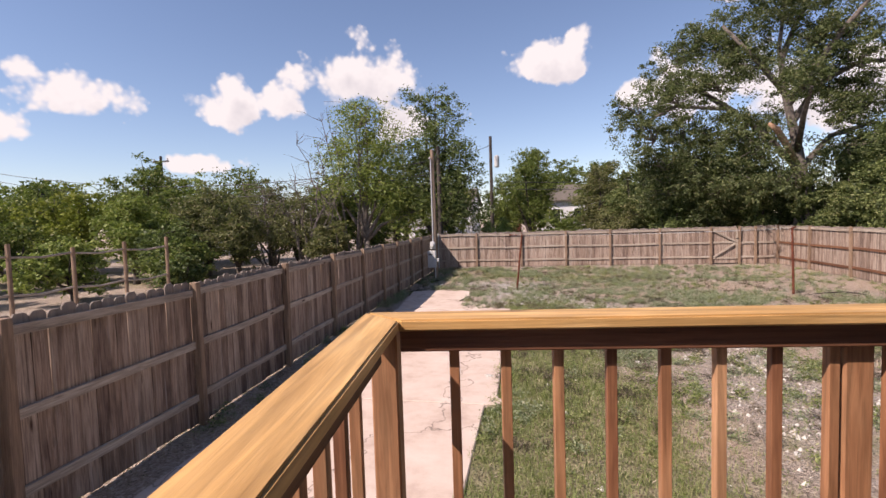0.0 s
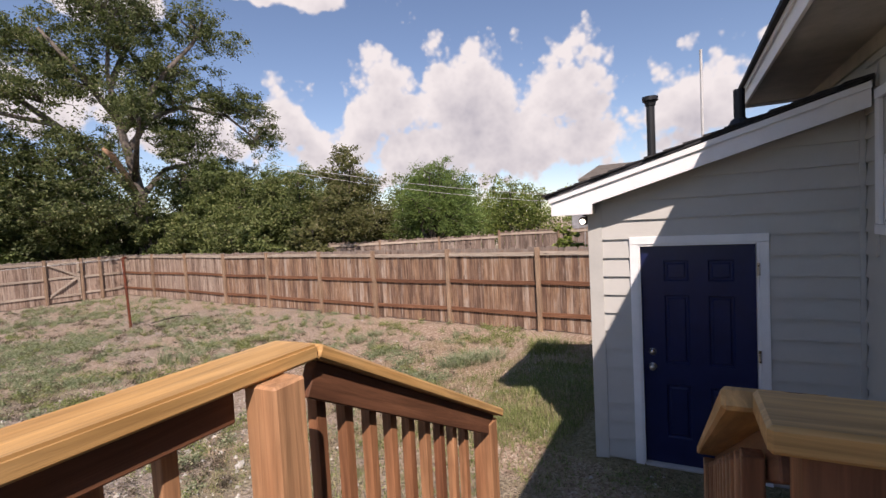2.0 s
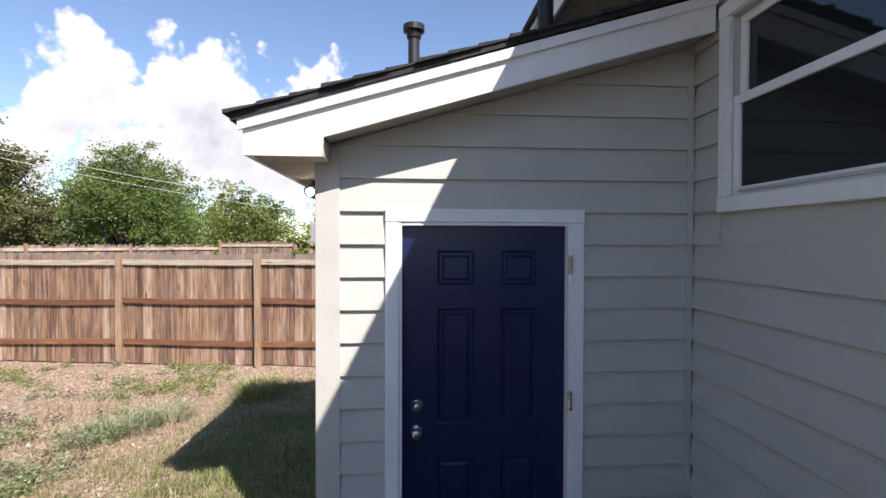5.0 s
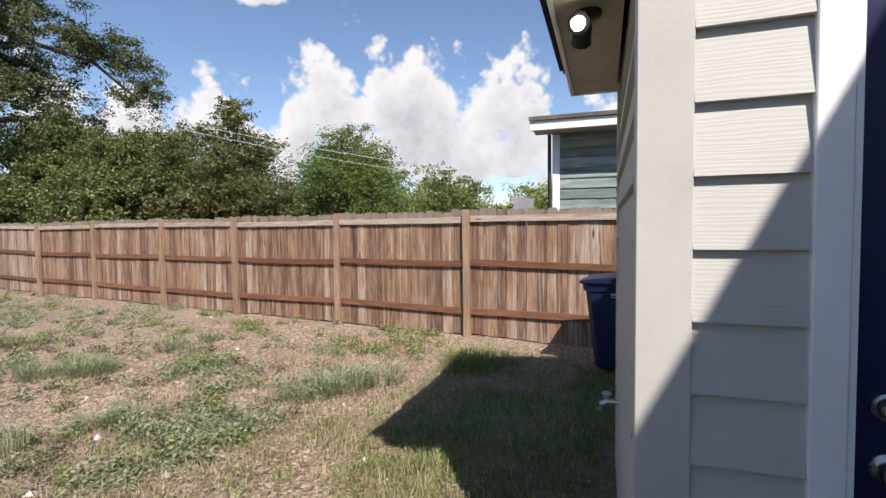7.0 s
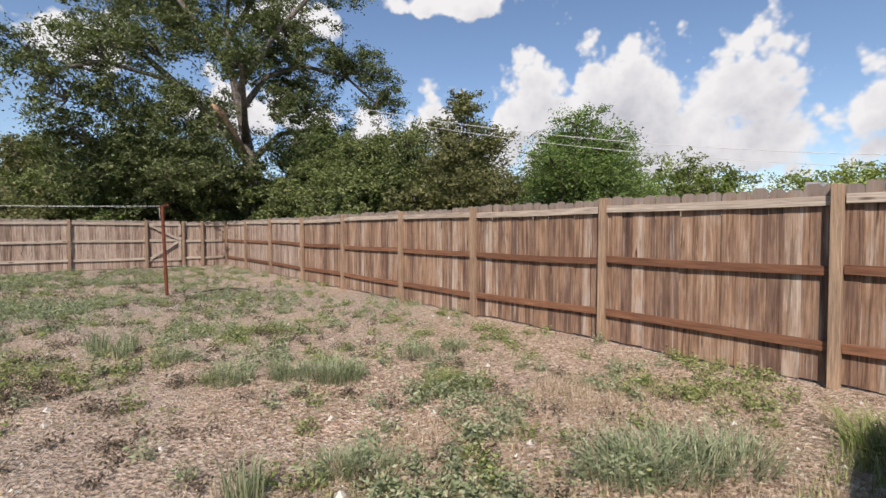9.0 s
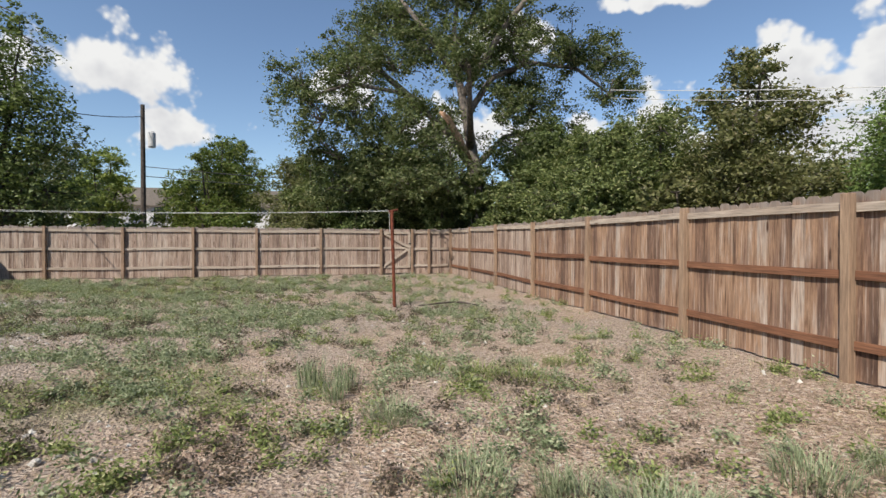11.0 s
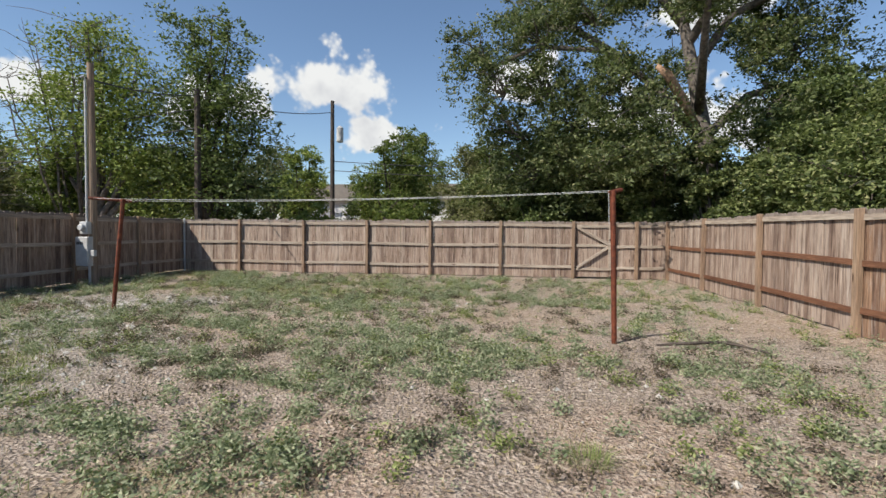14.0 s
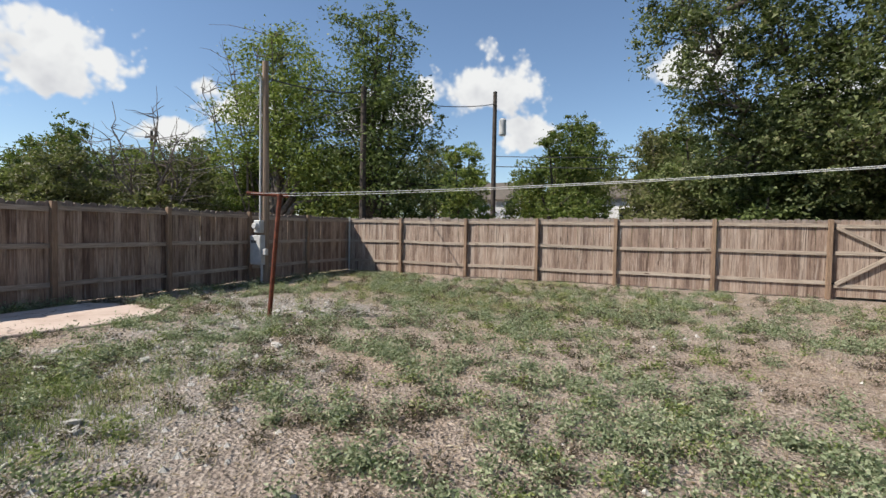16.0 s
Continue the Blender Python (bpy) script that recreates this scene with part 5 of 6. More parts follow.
far_fence("fence_far", (15.2, 15.2), (20.0, 9.6), "greyed neighbour's board fence beyond the yard", 1.9)
far_fence("fence_far", (20.0, 9.6), (22.5, 4.4), "greyed neighbour's board fence beyond the yard", 2.0)
field = thing("field_fence", -10.9, 10, 0, "weathered post and rail fence beyond the yard", "fence")
for k in range(6):
    x, y = -11.4 + 0.12 * k, 5.4 + 1.45 * k
    part("post", tube([(x, y, -0.2), (x + 0.02, y, 2.1 + 0.08 * (k % 3))], 0.05, 8), m_post, field)
for k in range(5):
    x, y = -11.4 + 0.12 * k, 5.4 + 1.45 * k
    for z in (1.05, 1.95):
        part("rail", tube([(x, y, z), (x + 0.06, y + 0.72, z - 0.05), (x + 0.12, y + 1.45, z + 0.02)], 0.03, 6), m_rail_top, field)


def utility_pole(x, y, top, label, arm=True, transformer=False, lean=0.0):
    ob = thing("utility_pole", x, y, 0, label, "utility pole", "utility poles")
    part("shaft", tube([(x, y, -0.3), (x + lean, y, top)], [0.14, 0.10], 10), m_bark_dark, ob)
    if arm:
        part("crossarm", box(x + lean - 0.75, x + lean + 0.75, y - 0.06, y + 0.05, top - 0.5, top - 0.38), m_bark_dark, ob)
        for dx in (-0.65, 0.65):
            part("insulator", tube([(x + lean + dx, y, top - 0.38), (x + lean + dx, y, top - 0.2)], 0.05, 8), m_galv, ob)
    if transformer:
        part("transformer", tube([(x + 0.42, y, top - 2.2), (x + 0.42, y, top - 2.15), (x + 0.42, y, top - 1.45), (x + 0.42, y, top - 1.35)], [0.15, 0.18, 0.18, 0.09], 14), m_galv, ob, "grey transformer can")


utility_pole(-2.35, 33.5, 8.4, "dark wooden utility pole with a grey transformer", False, True)
utility_pole(-29.6, 33.6, 8.6, "far wooden utility pole with a crossarm", True)
utility_pole(-4.45, 25.3, 6.6, "slim dark wooden utility pole among leaves", False)
utility_pole(-34.0, 24.0, 7.2, "far wooden utility pole with a crossarm", True)
for a, b, sag, label in (((-3.62, 19.75, 5.2), (-4.45, 25.3, 6.4), 0.15, "service cable between two wooden poles"),
                         ((-4.45, 25.3, 6.4), (-2.35, 33.5, 7.8), 0.3, "service cable between two wooden poles"),
                         ((-4.45, 25.3, 5.9), (-34, 24, 6.6), 1.2, "dark power cable sagging across the trees"),
                         ((-4.45, 25.3, 5.2), (-34, 24, 6.1), 1.3, "dark power cable sagging across the trees"),
                         ((-4.45, 25.3, 4.7), (-34, 24, 5.6), 1.3, "dark power cable sagging across the trees"),
                         ((-2.35, 33.5, 5.2), (30, 38, 6.5), 0.8, "dark power cable sagging across the trees"),
                         ((-2.35, 33.5, 4.7), (30, 38, 6.0), 0.8, "dark power cable sagging across the trees")):
    cable("power_cable", a, b, sag, 0.02, m_cable, label)
cable("power_cable", (14.0, 16.5, 5.2), (22.0, 4.6, 3.1), 0.3, 0.008, m_wire, "pale service cable beyond the east fence")
cable("power_cable", (14.0, 16.5, 5.0), (22.0, 4.6, 2.8), 0.3, 0.007, m_wire, "pale service cable beyond the east fence")


# ---- trees ----
def curve_points(a, b, lift, n=6, wobble=0.0, rand=None):
    a, b = np.array(a, float), np.array(b, float)
    pts = []
    for i in range(n + 1):
        t = i / n
        p = a + (b - a) * t
        p[2] += lift * math.sin(math.pi * t) * 0.5 + (t * t - t) * lift * 0.2
        if 0 < i < n and wobble:
            p += rand.normal(size=3) * wobble
        pts.append(tuple(p))
    return pts


def tree(name, base, blobs, trunk, bark, leaf, size, count, label, seed, category="tree", twig=0.02, gaps=0.55, fork=None, drop_z=0.0):
    """A tree: base (x, y); blobs: leaf masses (x, y, z, radius, height radius) off the base; trunk: radius; fork: height where limbs part."""
    rand = np.random.default_rng(seed)
    bx, by = base
    ob = thing(name, bx, by, 0, label, category)
    fork = fork or min(b[2] for b in blobs) * 0.55
    bm = bmesh.new()
    add_tube(bm, [(bx, by, -0.2), (bx + 0.02, by, fork * 0.3), (bx, by, fork)], [trunk * 1.3, trunk, trunk * 0.85], 9)
    spots = []
    total = sum(b[3] ** 2 * b[4] for b in blobs)
    for x, y, z, r, h in blobs:
        tip = (bx + x, by + y, z)
        add_tube(bm, curve_points((bx, by, fork * 0.92), tip, 0.3 * r, 6, 0.05 * r, rand), [trunk * 0.62 * (1 - i / 6) + twig for i in range(7)], 6)
        clumps = max(5, int(count * (r * r * h) / total / 42))
        n = rand.normal(size=(clumps, 3))
        n /= np.linalg.norm(n, axis=1, keepdims=True)
        reach = rand.uniform(0, 1, (clumps, 1)) ** 0.45 * rand.uniform(0.75, 1.3, (clumps, 1))
        c = np.array(tip) + n * reach * np.array([r, r, h])
        for k in range(0, clumps, 6):
            add_tube(bm, curve_points(tip, c[k], 0.1, 3, 0.03 * r, rand), [twig * 1.4, twig, twig * 0.7, twig * 0.4], 4)
        spread = gaps * 0.34 * (r * r * h) ** (1 / 3) * rand.uniform(0.55, 1.3, (clumps, 1, 1))
        cloud = c[:, None] + rand.normal(size=(clumps, 42, 3)) * spread * np.array([1.0, 1.0, 0.6])
        spots.append(cloud.reshape(-1, 3))
    bmesh.ops.recalc_face_normals(bm, faces=bm.faces)
    part("trunk", bm, bark, ob, smooth=True)
    spots = np.concatenate(spots)
    spots = spots[spots[:, 2] > 0.1 + drop_z]
    hang("crown", quads("crown", leaves(spots, size, 0.6, 0.95, rand)[:, :3], leaf), ob)
    return ob


def round_blobs(width, bottom, top, n, seed):
    """Leaf masses that fill a crown unevenly."""
    rand = np.random.default_rng(seed)
    out = []
    for k in range(n):
        t = (k + 0.5) / n
        z = bottom + (top - bottom) * (0.15 + 0.75 * t)
        wide = width * (1.0 - 0.75 * max(0, t - 0.35)) * (0.55 + 0.45 * min(1, t * 3))
        a = k * 2.4 + rand.uniform(-0.5, 0.5)
        r = wide * rand.uniform(0.38, 0.55)
        d = (wide - r) * rand.uniform(0.55, 1.0)
        out.append((d * math.cos(a), d * math.sin(a), z, r, min(r * 0.8, (top - bottom) * 0.3)))
    return out


# the large live oak beyond the back corner
OX, OY = 13.1, 25.0
oak = thing("oak_tree", OX, OY, 0, "large old live oak with a torn pale limb scar", "tree")
rand_oak = np.random.default_rng(5)
bm = bmesh.new()
add_tube(bm, [(OX, OY, -0.3), (OX + 0.05, OY, 2.2), (OX, OY, 4.4), (OX - 0.35, OY, 6.3), (OX - 0.75, OY, 8.2), (OX - 0.9, OY + 0.2, 10.2), (OX - 0.6, OY + 0.3, 12.5)], [0.46, 0.31, 0.25, 0.20, 0.15, 0.10, 0.05], 12)
limbs = [[(-0.1, 0, 4.3), (-1.4, 0.1, 6.1), (-3.0, 0.7, 7.6), (-5.2, 1.2, 8.0), (-7.2, 0.8, 7.0)],
         [(-0.4, 0, 6.6), (0.8, 0.3, 8.4), (2.6, 0.4, 9.3), (4.6, -0.2, 9.0), (6.2, -0.8, 7.6)],
         [(-0.7, 0, 8.0), (-2.0, 0.6, 10.2), (-3.2, 0.6, 11.6)],
         [(-0.6, 0, 7.4), (1.0, -0.8, 10.2), (2.4, -1.2, 12.0), (3.0, -1.2, 13.2)],
         [(0.1, 0, 4.6), (1.6, 0.8, 6.0), (3.6, 1.2, 6.6), (5.4, 1.6, 6.0)],
         [(-2.6, 0.5, 7.3), (-3.8, 1.8, 8.8), (-5.0, 3.0, 9.4)],
         [(-0.85, 0.1, 9.6), (0.2, 1.2, 11.4), (1.2, 1.4, 13.2)],
         [(-0.2, 0, 5.2), (-0.8, -1.8, 6.6), (-1.4, -3.6, 7.4)]]
for limb in limbs:
    pts = [(OX + x, OY + y, z) for x, y, z in limb]
    add_tube(bm, pts, [0.13 * (1 - i / len(pts)) + 0.025 for i in range(len(pts))], 8)
oak_blobs = [(-1.6, -1.0, 4.0, 2.0, 1.5), (-3.6, -1.0, 3.9, 2.1, 1.5), (-5.6, -0.6, 4.1, 1.9, 1.4), (0.2, 0.4, 14.4, 1.8, 1.2), (-2.4, 0.8, 10.8, 2.0, 1.3), (2.6, 0.6, 5.2, 1.8, 1.5), (1.0, 1.2, 9.8, 1.6, 1.1), 
             (-7.0, -2.2, 6.6, 1.5, 1.6), (-5.6, -1.8, 8.4, 1.7, 1.2), (-6.2, -1.6, 5.2, 1.2, 0.9), (-3.6, -1.2, 8.9, 1.7, 1.2), (-5.0, 0.4, 10.0, 1.6, 1.0), (-3.2, 0.6, 11.8, 1.9, 1.3), (-1.0, 0.2, 12.9, 2.2, 1.5),
             (1.2, 1.4, 13.3, 2.0, 1.4), (3.0, -1.2, 12.9, 1.9, 1.3), (2.0, 0.5, 10.9, 1.9, 1.1), (4.6, -0.2, 9.7, 2.0, 1.1), (6.3, -0.8, 7.9, 1.5, 1.2), (6.6, 0.2, 9.6, 1.2, 0.8), (3.2, 1.0, 7.6, 1.7, 1.2), (5.4, 1.6, 5.9, 1.7, 1.3),
             (-1.6, -3.6, 7.8, 1.3, 0.9), (-2.2, -1.2, 5.6, 1.7, 1.5), (-4.0, -0.6, 5.2, 1.9, 1.5), (-1.8, 0.4, 9.8, 1.5, 1.1), (-0.4, -0.9, 8.4, 1.0, 0.8), (-5.2, -1.4, 6.8, 1.6, 1.0), (-3.6, -0.8, 6.2, 1.5, 1.0), (-7.6, -2.0, 7.8, 1.1, 0.9), (-2.0, -0.4, 13.6, 1.2, 0.9), (-4.6, 0.6, 11.2, 1.2, 0.8), (1.4, -0.6, 7.0, 1.3, 1.0), (2.0, -0.8, 9.2, 1.4, 1.0), (-2.6, -0.8, 6.9, 1.2, 0.9), (4.0, 0.4, 5.0, 1.8, 1.4), (5.8, 0.6, 3.6, 1.8, 1.5), (-0.6, 0.2, 11.6, 1.5, 1.0), (1.6, -1.0, 5.6, 1.5, 1.3), (0.4, -0.6, 10.4, 1.2, 0.8), (-3.0, 0.4, 3.4, 2.0, 1.4), (2.6, 0.2, 3.6, 2.0, 1.5), (-0.9, 1.6, 6.6, 1.5, 1.6), (2.2, 1.8, 8.6, 1.4, 1.0)]
spots = []
for x, y, z, r, h in oak_blobs:
    y += 3.0 * max(0.0, min(1.0, (-1.5 - x) / 3.0))      # the long west limb bends away from the yard
    clumps = int(19 * r * r)
    n = rand_oak.normal(size=(clumps, 3))
    n /= np.linalg.norm(n, axis=1, keepdims=True)
    c = np.array((OX + x, OY + y, z)) + n * rand_oak.uniform(0, 1, (clumps, 1)) ** 0.5 * rand_oak.uniform(0.8, 1.3, (clumps, 1)) * np.array([r, r, h])
    for k in range(0, clumps, 4):
        add_tube(bm, curve_points((OX + x * 0.9, OY + y * 0.9, z - 0.4), c[k], 0.25, 4, 0.08, rand_oak), [0.045, 0.034, 0.025, 0.016, 0.008], 4)
    spots.append((c[:, None] + rand_oak.normal(size=(clumps, 84, 3)) * rand_oak.uniform(0.09, 0.30, (clumps, 1, 1)) * np.array([1, 1, 0.65])).reshape(-1, 3))
bmesh.ops.recalc_face_normals(bm, faces=bm.faces)
part("trunk", bm, m_bark, oak, smooth=True)
part("limb_scar", tube([(OX - 0.28, OY - 0.16, 4.75), (OX - 0.85, OY - 0.52, 5.5), (OX - 1.42, OY - 0.80, 6.25), (OX - 1.75, OY - 0.86, 6.5)], [0.10, 0.15, 0.14, 0.07], 10), m_scar, oak, "torn pale orange limb scar", True)
hang("crown", quads("crown", leaves(np.concatenate(spots), 0.128, 0.7, 0.95, rand_oak)[:, :3], LEAF_CANOPY), oak)

tree("tree", (-5.0, 26.6), [(0, 0, 4.2, 2.0, 1.6), (-0.6, 0.3, 6.0, 1.9, 1.3), (1.2, 0, 6.4, 1.6, 1.0), (0.2, 0, 7.8, 1.7, 1.1), (-0.5, 0, 9.2, 1.2, 0.9), (0.9, 0.2, 9.0, 1.0, 0.8), (2.0, 0, 5.0, 1.2, 0.9), (-1.6, 0, 3.6, 1.5, 1.4), (1.6, 0.3, 3.2, 1.6, 1.4), (0.2, 0.2, 10.0, 0.7, 0.6)], 0.2, m_bark_dark, LEAF_DARK, 0.15, 26000, "tall dark-leaved tree behind the fence corner", 21)
tree("tree", (-8.9, 25.6), [(0, 0, 5.2, 2.2, 1.8), (-1.4, 0, 6.6, 1.7, 1.2), (1.4, 0.2, 6.8, 1.8, 1.3), (0.2, 0, 8.3, 1.8, 1.1), (-0.6, 0.2, 9.1, 1.1, 0.7), (1.8, 0, 4.2, 1.6, 1.6), (2.6, 0.4, 3.0, 1.5, 1.4), (-2.0, 0, 4.4, 1.2, 1.0)], 0.2, m_bark, LEAF_LIGHT, 0.15, 23000, "tall light green tree with loose branches", 22, gaps=0.62)
for place, width, bottom, top, leaf, count, label in (
        ((-29.3, 23.6), 3.6, 1.0, 6.1, LEAF_LIGHT, 7000, "broad light green tree beyond the west fence"),
        ((-26.0, 17.5), 3.0, 0.6, 4.6, LEAF_YELLOW, 6000, "yellow-green bushy tree beyond the west fence"),
        ((-22.8, 24.2), 3.4, 1.0, 7.0, LEAF_MID, 9000, "broad green tree beyond the west fence"),
        ((-20.2, 30.0), 4.4, 1.0, 7.0, LEAF_MID, 9000, "broad green tree beyond the west fence"),
        ((-15.8, 27.0), 3.2, 0.6, 5.6, LEAF_OLIVE, 8000, "olive-green bushy tree beyond the west fence"),
        ((-11.6, 22.6), 2.6, 0.4, 4.5, LEAF_OLIVE, 8000, "olive-green shrub with bare twigs"),
        ((-12.1, 28.2), 3.0, 1.0, 6.0, LEAF_MID, 8000, "green tree beyond the west fence"),
        ((-14.5, 17.0), 2.0, 0.2, 3.1, LEAF_DARK, 6000, "dark green bush beyond the west fence"),
        ((-38.0, 31.0), 4.6, 1.0, 6.6, LEAF_MID, 7000, "far green tree beyond the west fence"),
        ((-33.0, 14.0), 4.0, 0.6, 5.2, LEAF_MID, 6000, "far green tree beyond the west fence"),
        ((-12.6, 47.0), 5.0, 2.0, 9.0, LEAF_OLIVE, 9000, "far olive-green tree behind the back fence"),
        ((-6.3, 38.4), 2.8, 0.8, 7.3, LEAF_LIGHT, 10000, "light green tree behind the back fence"),
        ((0.2, 44.0), 4.4, 1.6, 9.3, LEAF_MID, 12000, "green tree behind the back fence"),
        ((6.0, 39.8), 3.4, 1.0, 7.6, LEAF_MID, 12000, "green tree behind the back fence"),
        ((4.2, 63.0), 4.4, 2.0, 10.6, LEAF_MID, 7000, "far green tree behind the back fence"),
        ((9.4, 33.4), 3.6, 0.6, 7.2, LEAF_DARK, 14000, "dark green tree behind the back fence"),
        ((12.6, 32.6), 3.8, 0.6, 6.8, LEAF_DARK, 12000, "dark green tree under the oak"),
        ((16.6, 24.4), 3.2, 0.4, 6.4, LEAF_OAK, 15000, "dense green tree beyond the east fence"),
        ((15.0, 20.4), 2.4, 0.4, 4.6, LEAF_OAK, 12000, "dense green shrub beyond the east fence"),
        ((16.6, 17.8), 2.6, 0.4, 5.6, LEAF_OAK, 14000, "dense green tree beyond the east fence"),
        ((16.4, 14.9), 2.2, 0.8, 6.3, LEAF_OLIVE, 13000, "olive-green tree beyond the east fence"),
        ((20.4, 16.4), 2.4, 0.3, 4.2, LEAF_OLIVE, 7000, "olive-green shrub beyond the east fence"),
        ((20.4, 12.6), 2.9, 1.2, 5.2, LEAF_FEATHER, 16000, "round feathery green mesquite tree"),
        ((24.4, 16.0), 2.6, 1.0, 5.2, LEAF_MID, 7000, "green tree beyond the far fences"),
        ((33.5, 15.5), 4.4, 0.6, 5.6, LEAF_LIGHT, 9000, "light green tree beyond the far fences"),
        ((42.0, 11.5), 5.0, 0.6, 5.2, LEAF_LIGHT, 8000, "light green tree far beyond the fences"),
        ((33.0, 24.0), 5.0, 0.6, 7.0, LEAF_MID, 9000, "green tree far beyond the fences"),
        ((25.0, 28.0), 5.0, 0.4, 7.5, LEAF_OAK, 12000, "dense green tree behind the oak"),
        ((44.0, 3.0), 5.0, 0.6, 5.0, LEAF_MID, 6000, "green tree far beyond the fences"),
        ((-2.0, 40.5), 3.4, 0.6, 6.2, LEAF_MID, 9000, "green tree behind the back fence"),
        ((7.6, 36.0), 3.4, 0.4, 6.4, LEAF_MID, 10000, "green tree behind the back fence"),
        ((11.0, 38.0), 4.4, 0.6, 8.0, LEAF_OAK, 10000, "dense green tree behind the oak"),
        ((-9.5, 33.5), 3.6, 0.6, 6.4, LEAF_MID, 9000, "green tree behind the back fence"),
        ((-15.0, 36.0), 4.2, 0.8, 7.4, LEAF_MID, 9000, "green tree beyond the west fence"),
        ((-19.0, 22.0), 3.2, 0.4, 5.2, LEAF_MID, 9000, "green tree beyond the west fence"),
        ((-25.5, 29.0), 4.2, 0.8, 6.6, LEAF_OLIVE, 9000, "olive-green tree beyond the west fence"),
        ((-31.0, 20.0), 4.2, 0.6, 5.8, LEAF_LIGHT, 9000, "light green tree beyond the west fence"),
        ((19.5, 28.0), 4.2, 0.4, 7.4, LEAF_OAK, 12000, "dense green tree behind the oak"),
        ((14.6, 22.6), 2.0, 0.3, 4.9, LEAF_OAK, 12000, "dense green tree at the foot of the oak"),
        ((22.0, 21.0), 3.6, 0.4, 6.0, LEAF_OAK, 10000, "dense green tree beyond the east fence"),
        ((27.5, 12.0), 3.0, 0.4, 4.6, LEAF_MID, 8000, "green tree beyond the far fences"),
        ((36.0, 8.0), 4.2, 0.4, 4.8, LEAF_LIGHT, 8000, "light green tree beyond the far fences"),
        ((6.6, 30.4), 2.4, 0.3, 6.0, LEAF_OAK, 12000, "dense green tree behind the back fence"),
        ((9.0, 29.6), 2.4, 0.3, 6.3, LEAF_OAK, 14000, "dense green tree behind the back fence"),
        ((11.3, 29.2), 2.8, 0.3, 7.8, LEAF_DARK, 16000, "tall dark green tree under the oak"),
        ((5.0, 33.6), 2.8, 0.3, 6.6, LEAF_OLIVE, 11000, "olive-green tree behind the back fence"),
        ((0.4, 36.0), 3.0, 0.5, 7.8, LEAF_MID, 11000, "rounded green tree behind the back fence"),
        ((15.6, 23.4), 2.0, 0.3, 6.8, LEAF_DARK, 15000, "dark green tree beside the oak"),
        ((15.6, 20.9), 1.9, 0.3, 5.9, LEAF_OAK, 13000, "dense green tree beyond the east fence"),
        ((15.4, 18.6), 1.7, 0.3, 5.5, LEAF_OAK, 12000, "dense green tree beyond the east fence"),
        ((18.6, 23.0), 2.8, 0.3, 6.4, LEAF_DARK, 14000, "dark green tree beside the oak"),
        ((13.1, 23.6), 1.15, 0.3, 4.3, LEAF_OAK, 9000, "leafy green shrub at the foot of the oak"),
        ((14.1, 23.0), 1.2, 0.3, 5.0, LEAF_OAK, 9000, "leafy green shrub at the foot of the oak"),
        ((19.0, 12.4), 2.7, 1.0, 5.6, LEAF_FEATHER, 15000, "round feathery green mesquite tree"),
        ((29.0, 17.5), 3.4, 0.4, 6.2, LEAF_MID, 9000, "green tree beyond the far fences"),
        ((-22.8, 28.0), 4.0, 0.4, 6.4, LEAF_LIGHT, 9000, "light green tree beyond the west fence"),
        ((-36.0, 24.0), 5.0, 0.4, 6.6, LEAF_MID, 9000, "far green tree beyond the west fence"),
        ((-27.0, 21.0), 3.6, 0.3, 5.6, LEAF_MID, 9000, "green tree beyond the west fence"),
        ((12.85, 23.9), 0.95, 0.3, 4.7, LEAF_OAK, 10000, "leafy green shrub at the foot of the oak"),
        ((11.7, 26.0), 1.3, 0.3, 4.6, LEAF_OAK, 10000, "leafy green shrub at the foot of the oak"),
        ((13.3, 26.6), 1.6, 0.3, 5.6, LEAF_DARK, 10000, "dark green shrub behind the oak"),
        ((-23.5, 13.5), 3.0, 0.3, 5.0, LEAF_LIGHT, 9000, "light green tree beyond the west fence"),
        ((-21.0, 18.5), 2.8, 0.3, 5.2, LEAF_YELLOW, 9000, "yellow-green tree beyond the west fence"),
        ((-17.5, 18.2), 2.4, 0.3, 4.6, LEAF_LIGHT, 9000, "light green tree beyond the west fence"),
        ((-16.0, 21.2), 2.6, 0.3, 5.2, LEAF_OLIVE, 9000, "olive-green tree beyond the west fence"),
        ((-13.4, 20.0), 2.0, 0.3, 4.3, LEAF_OLIVE, 8000, "olive-green shrub beyond the west fence"),
        ((-26.0, 9.5), 3.0, 0.3, 4.8, LEAF_MID, 8000, "green tree beyond the west fence"),
        ((-31.0, 12.0), 4.0, 0.3, 5.6, LEAF_MID, 8000, "green tree beyond the west fence"),
        ((-11.0, 26.0), 2.4, 0.3, 4.8, LEAF_MID, 9000, "green tree beyond the west fence"),
        ((17.2, 5.7), 0.62, 0.6, 2.35, LEAF_LIGHT, 2600, "small light green sapling beyond the east fence")):
    far_size = 0.105 + 0.0045 * max(0.0, math.dist(place, (5, 8)) - 15)
    tree("tree" if top > 3.5 else "bush", place, round_blobs(width, bottom, top, 9 if count > 9000 else 7, int(count + place[1] * 10)), 0.06 + 0.018 * top, m_bark_dark, leaf, far_size * (0.8 if leaf is LEAF_FEATHER else 1.0), int(count * (2.0 if math.dist(place, (8, 12)) < 18 else 1.35)), label, int(abs(place[0] * 31 + place[1] * 7)), "tree" if top > 3.5 else "bush")

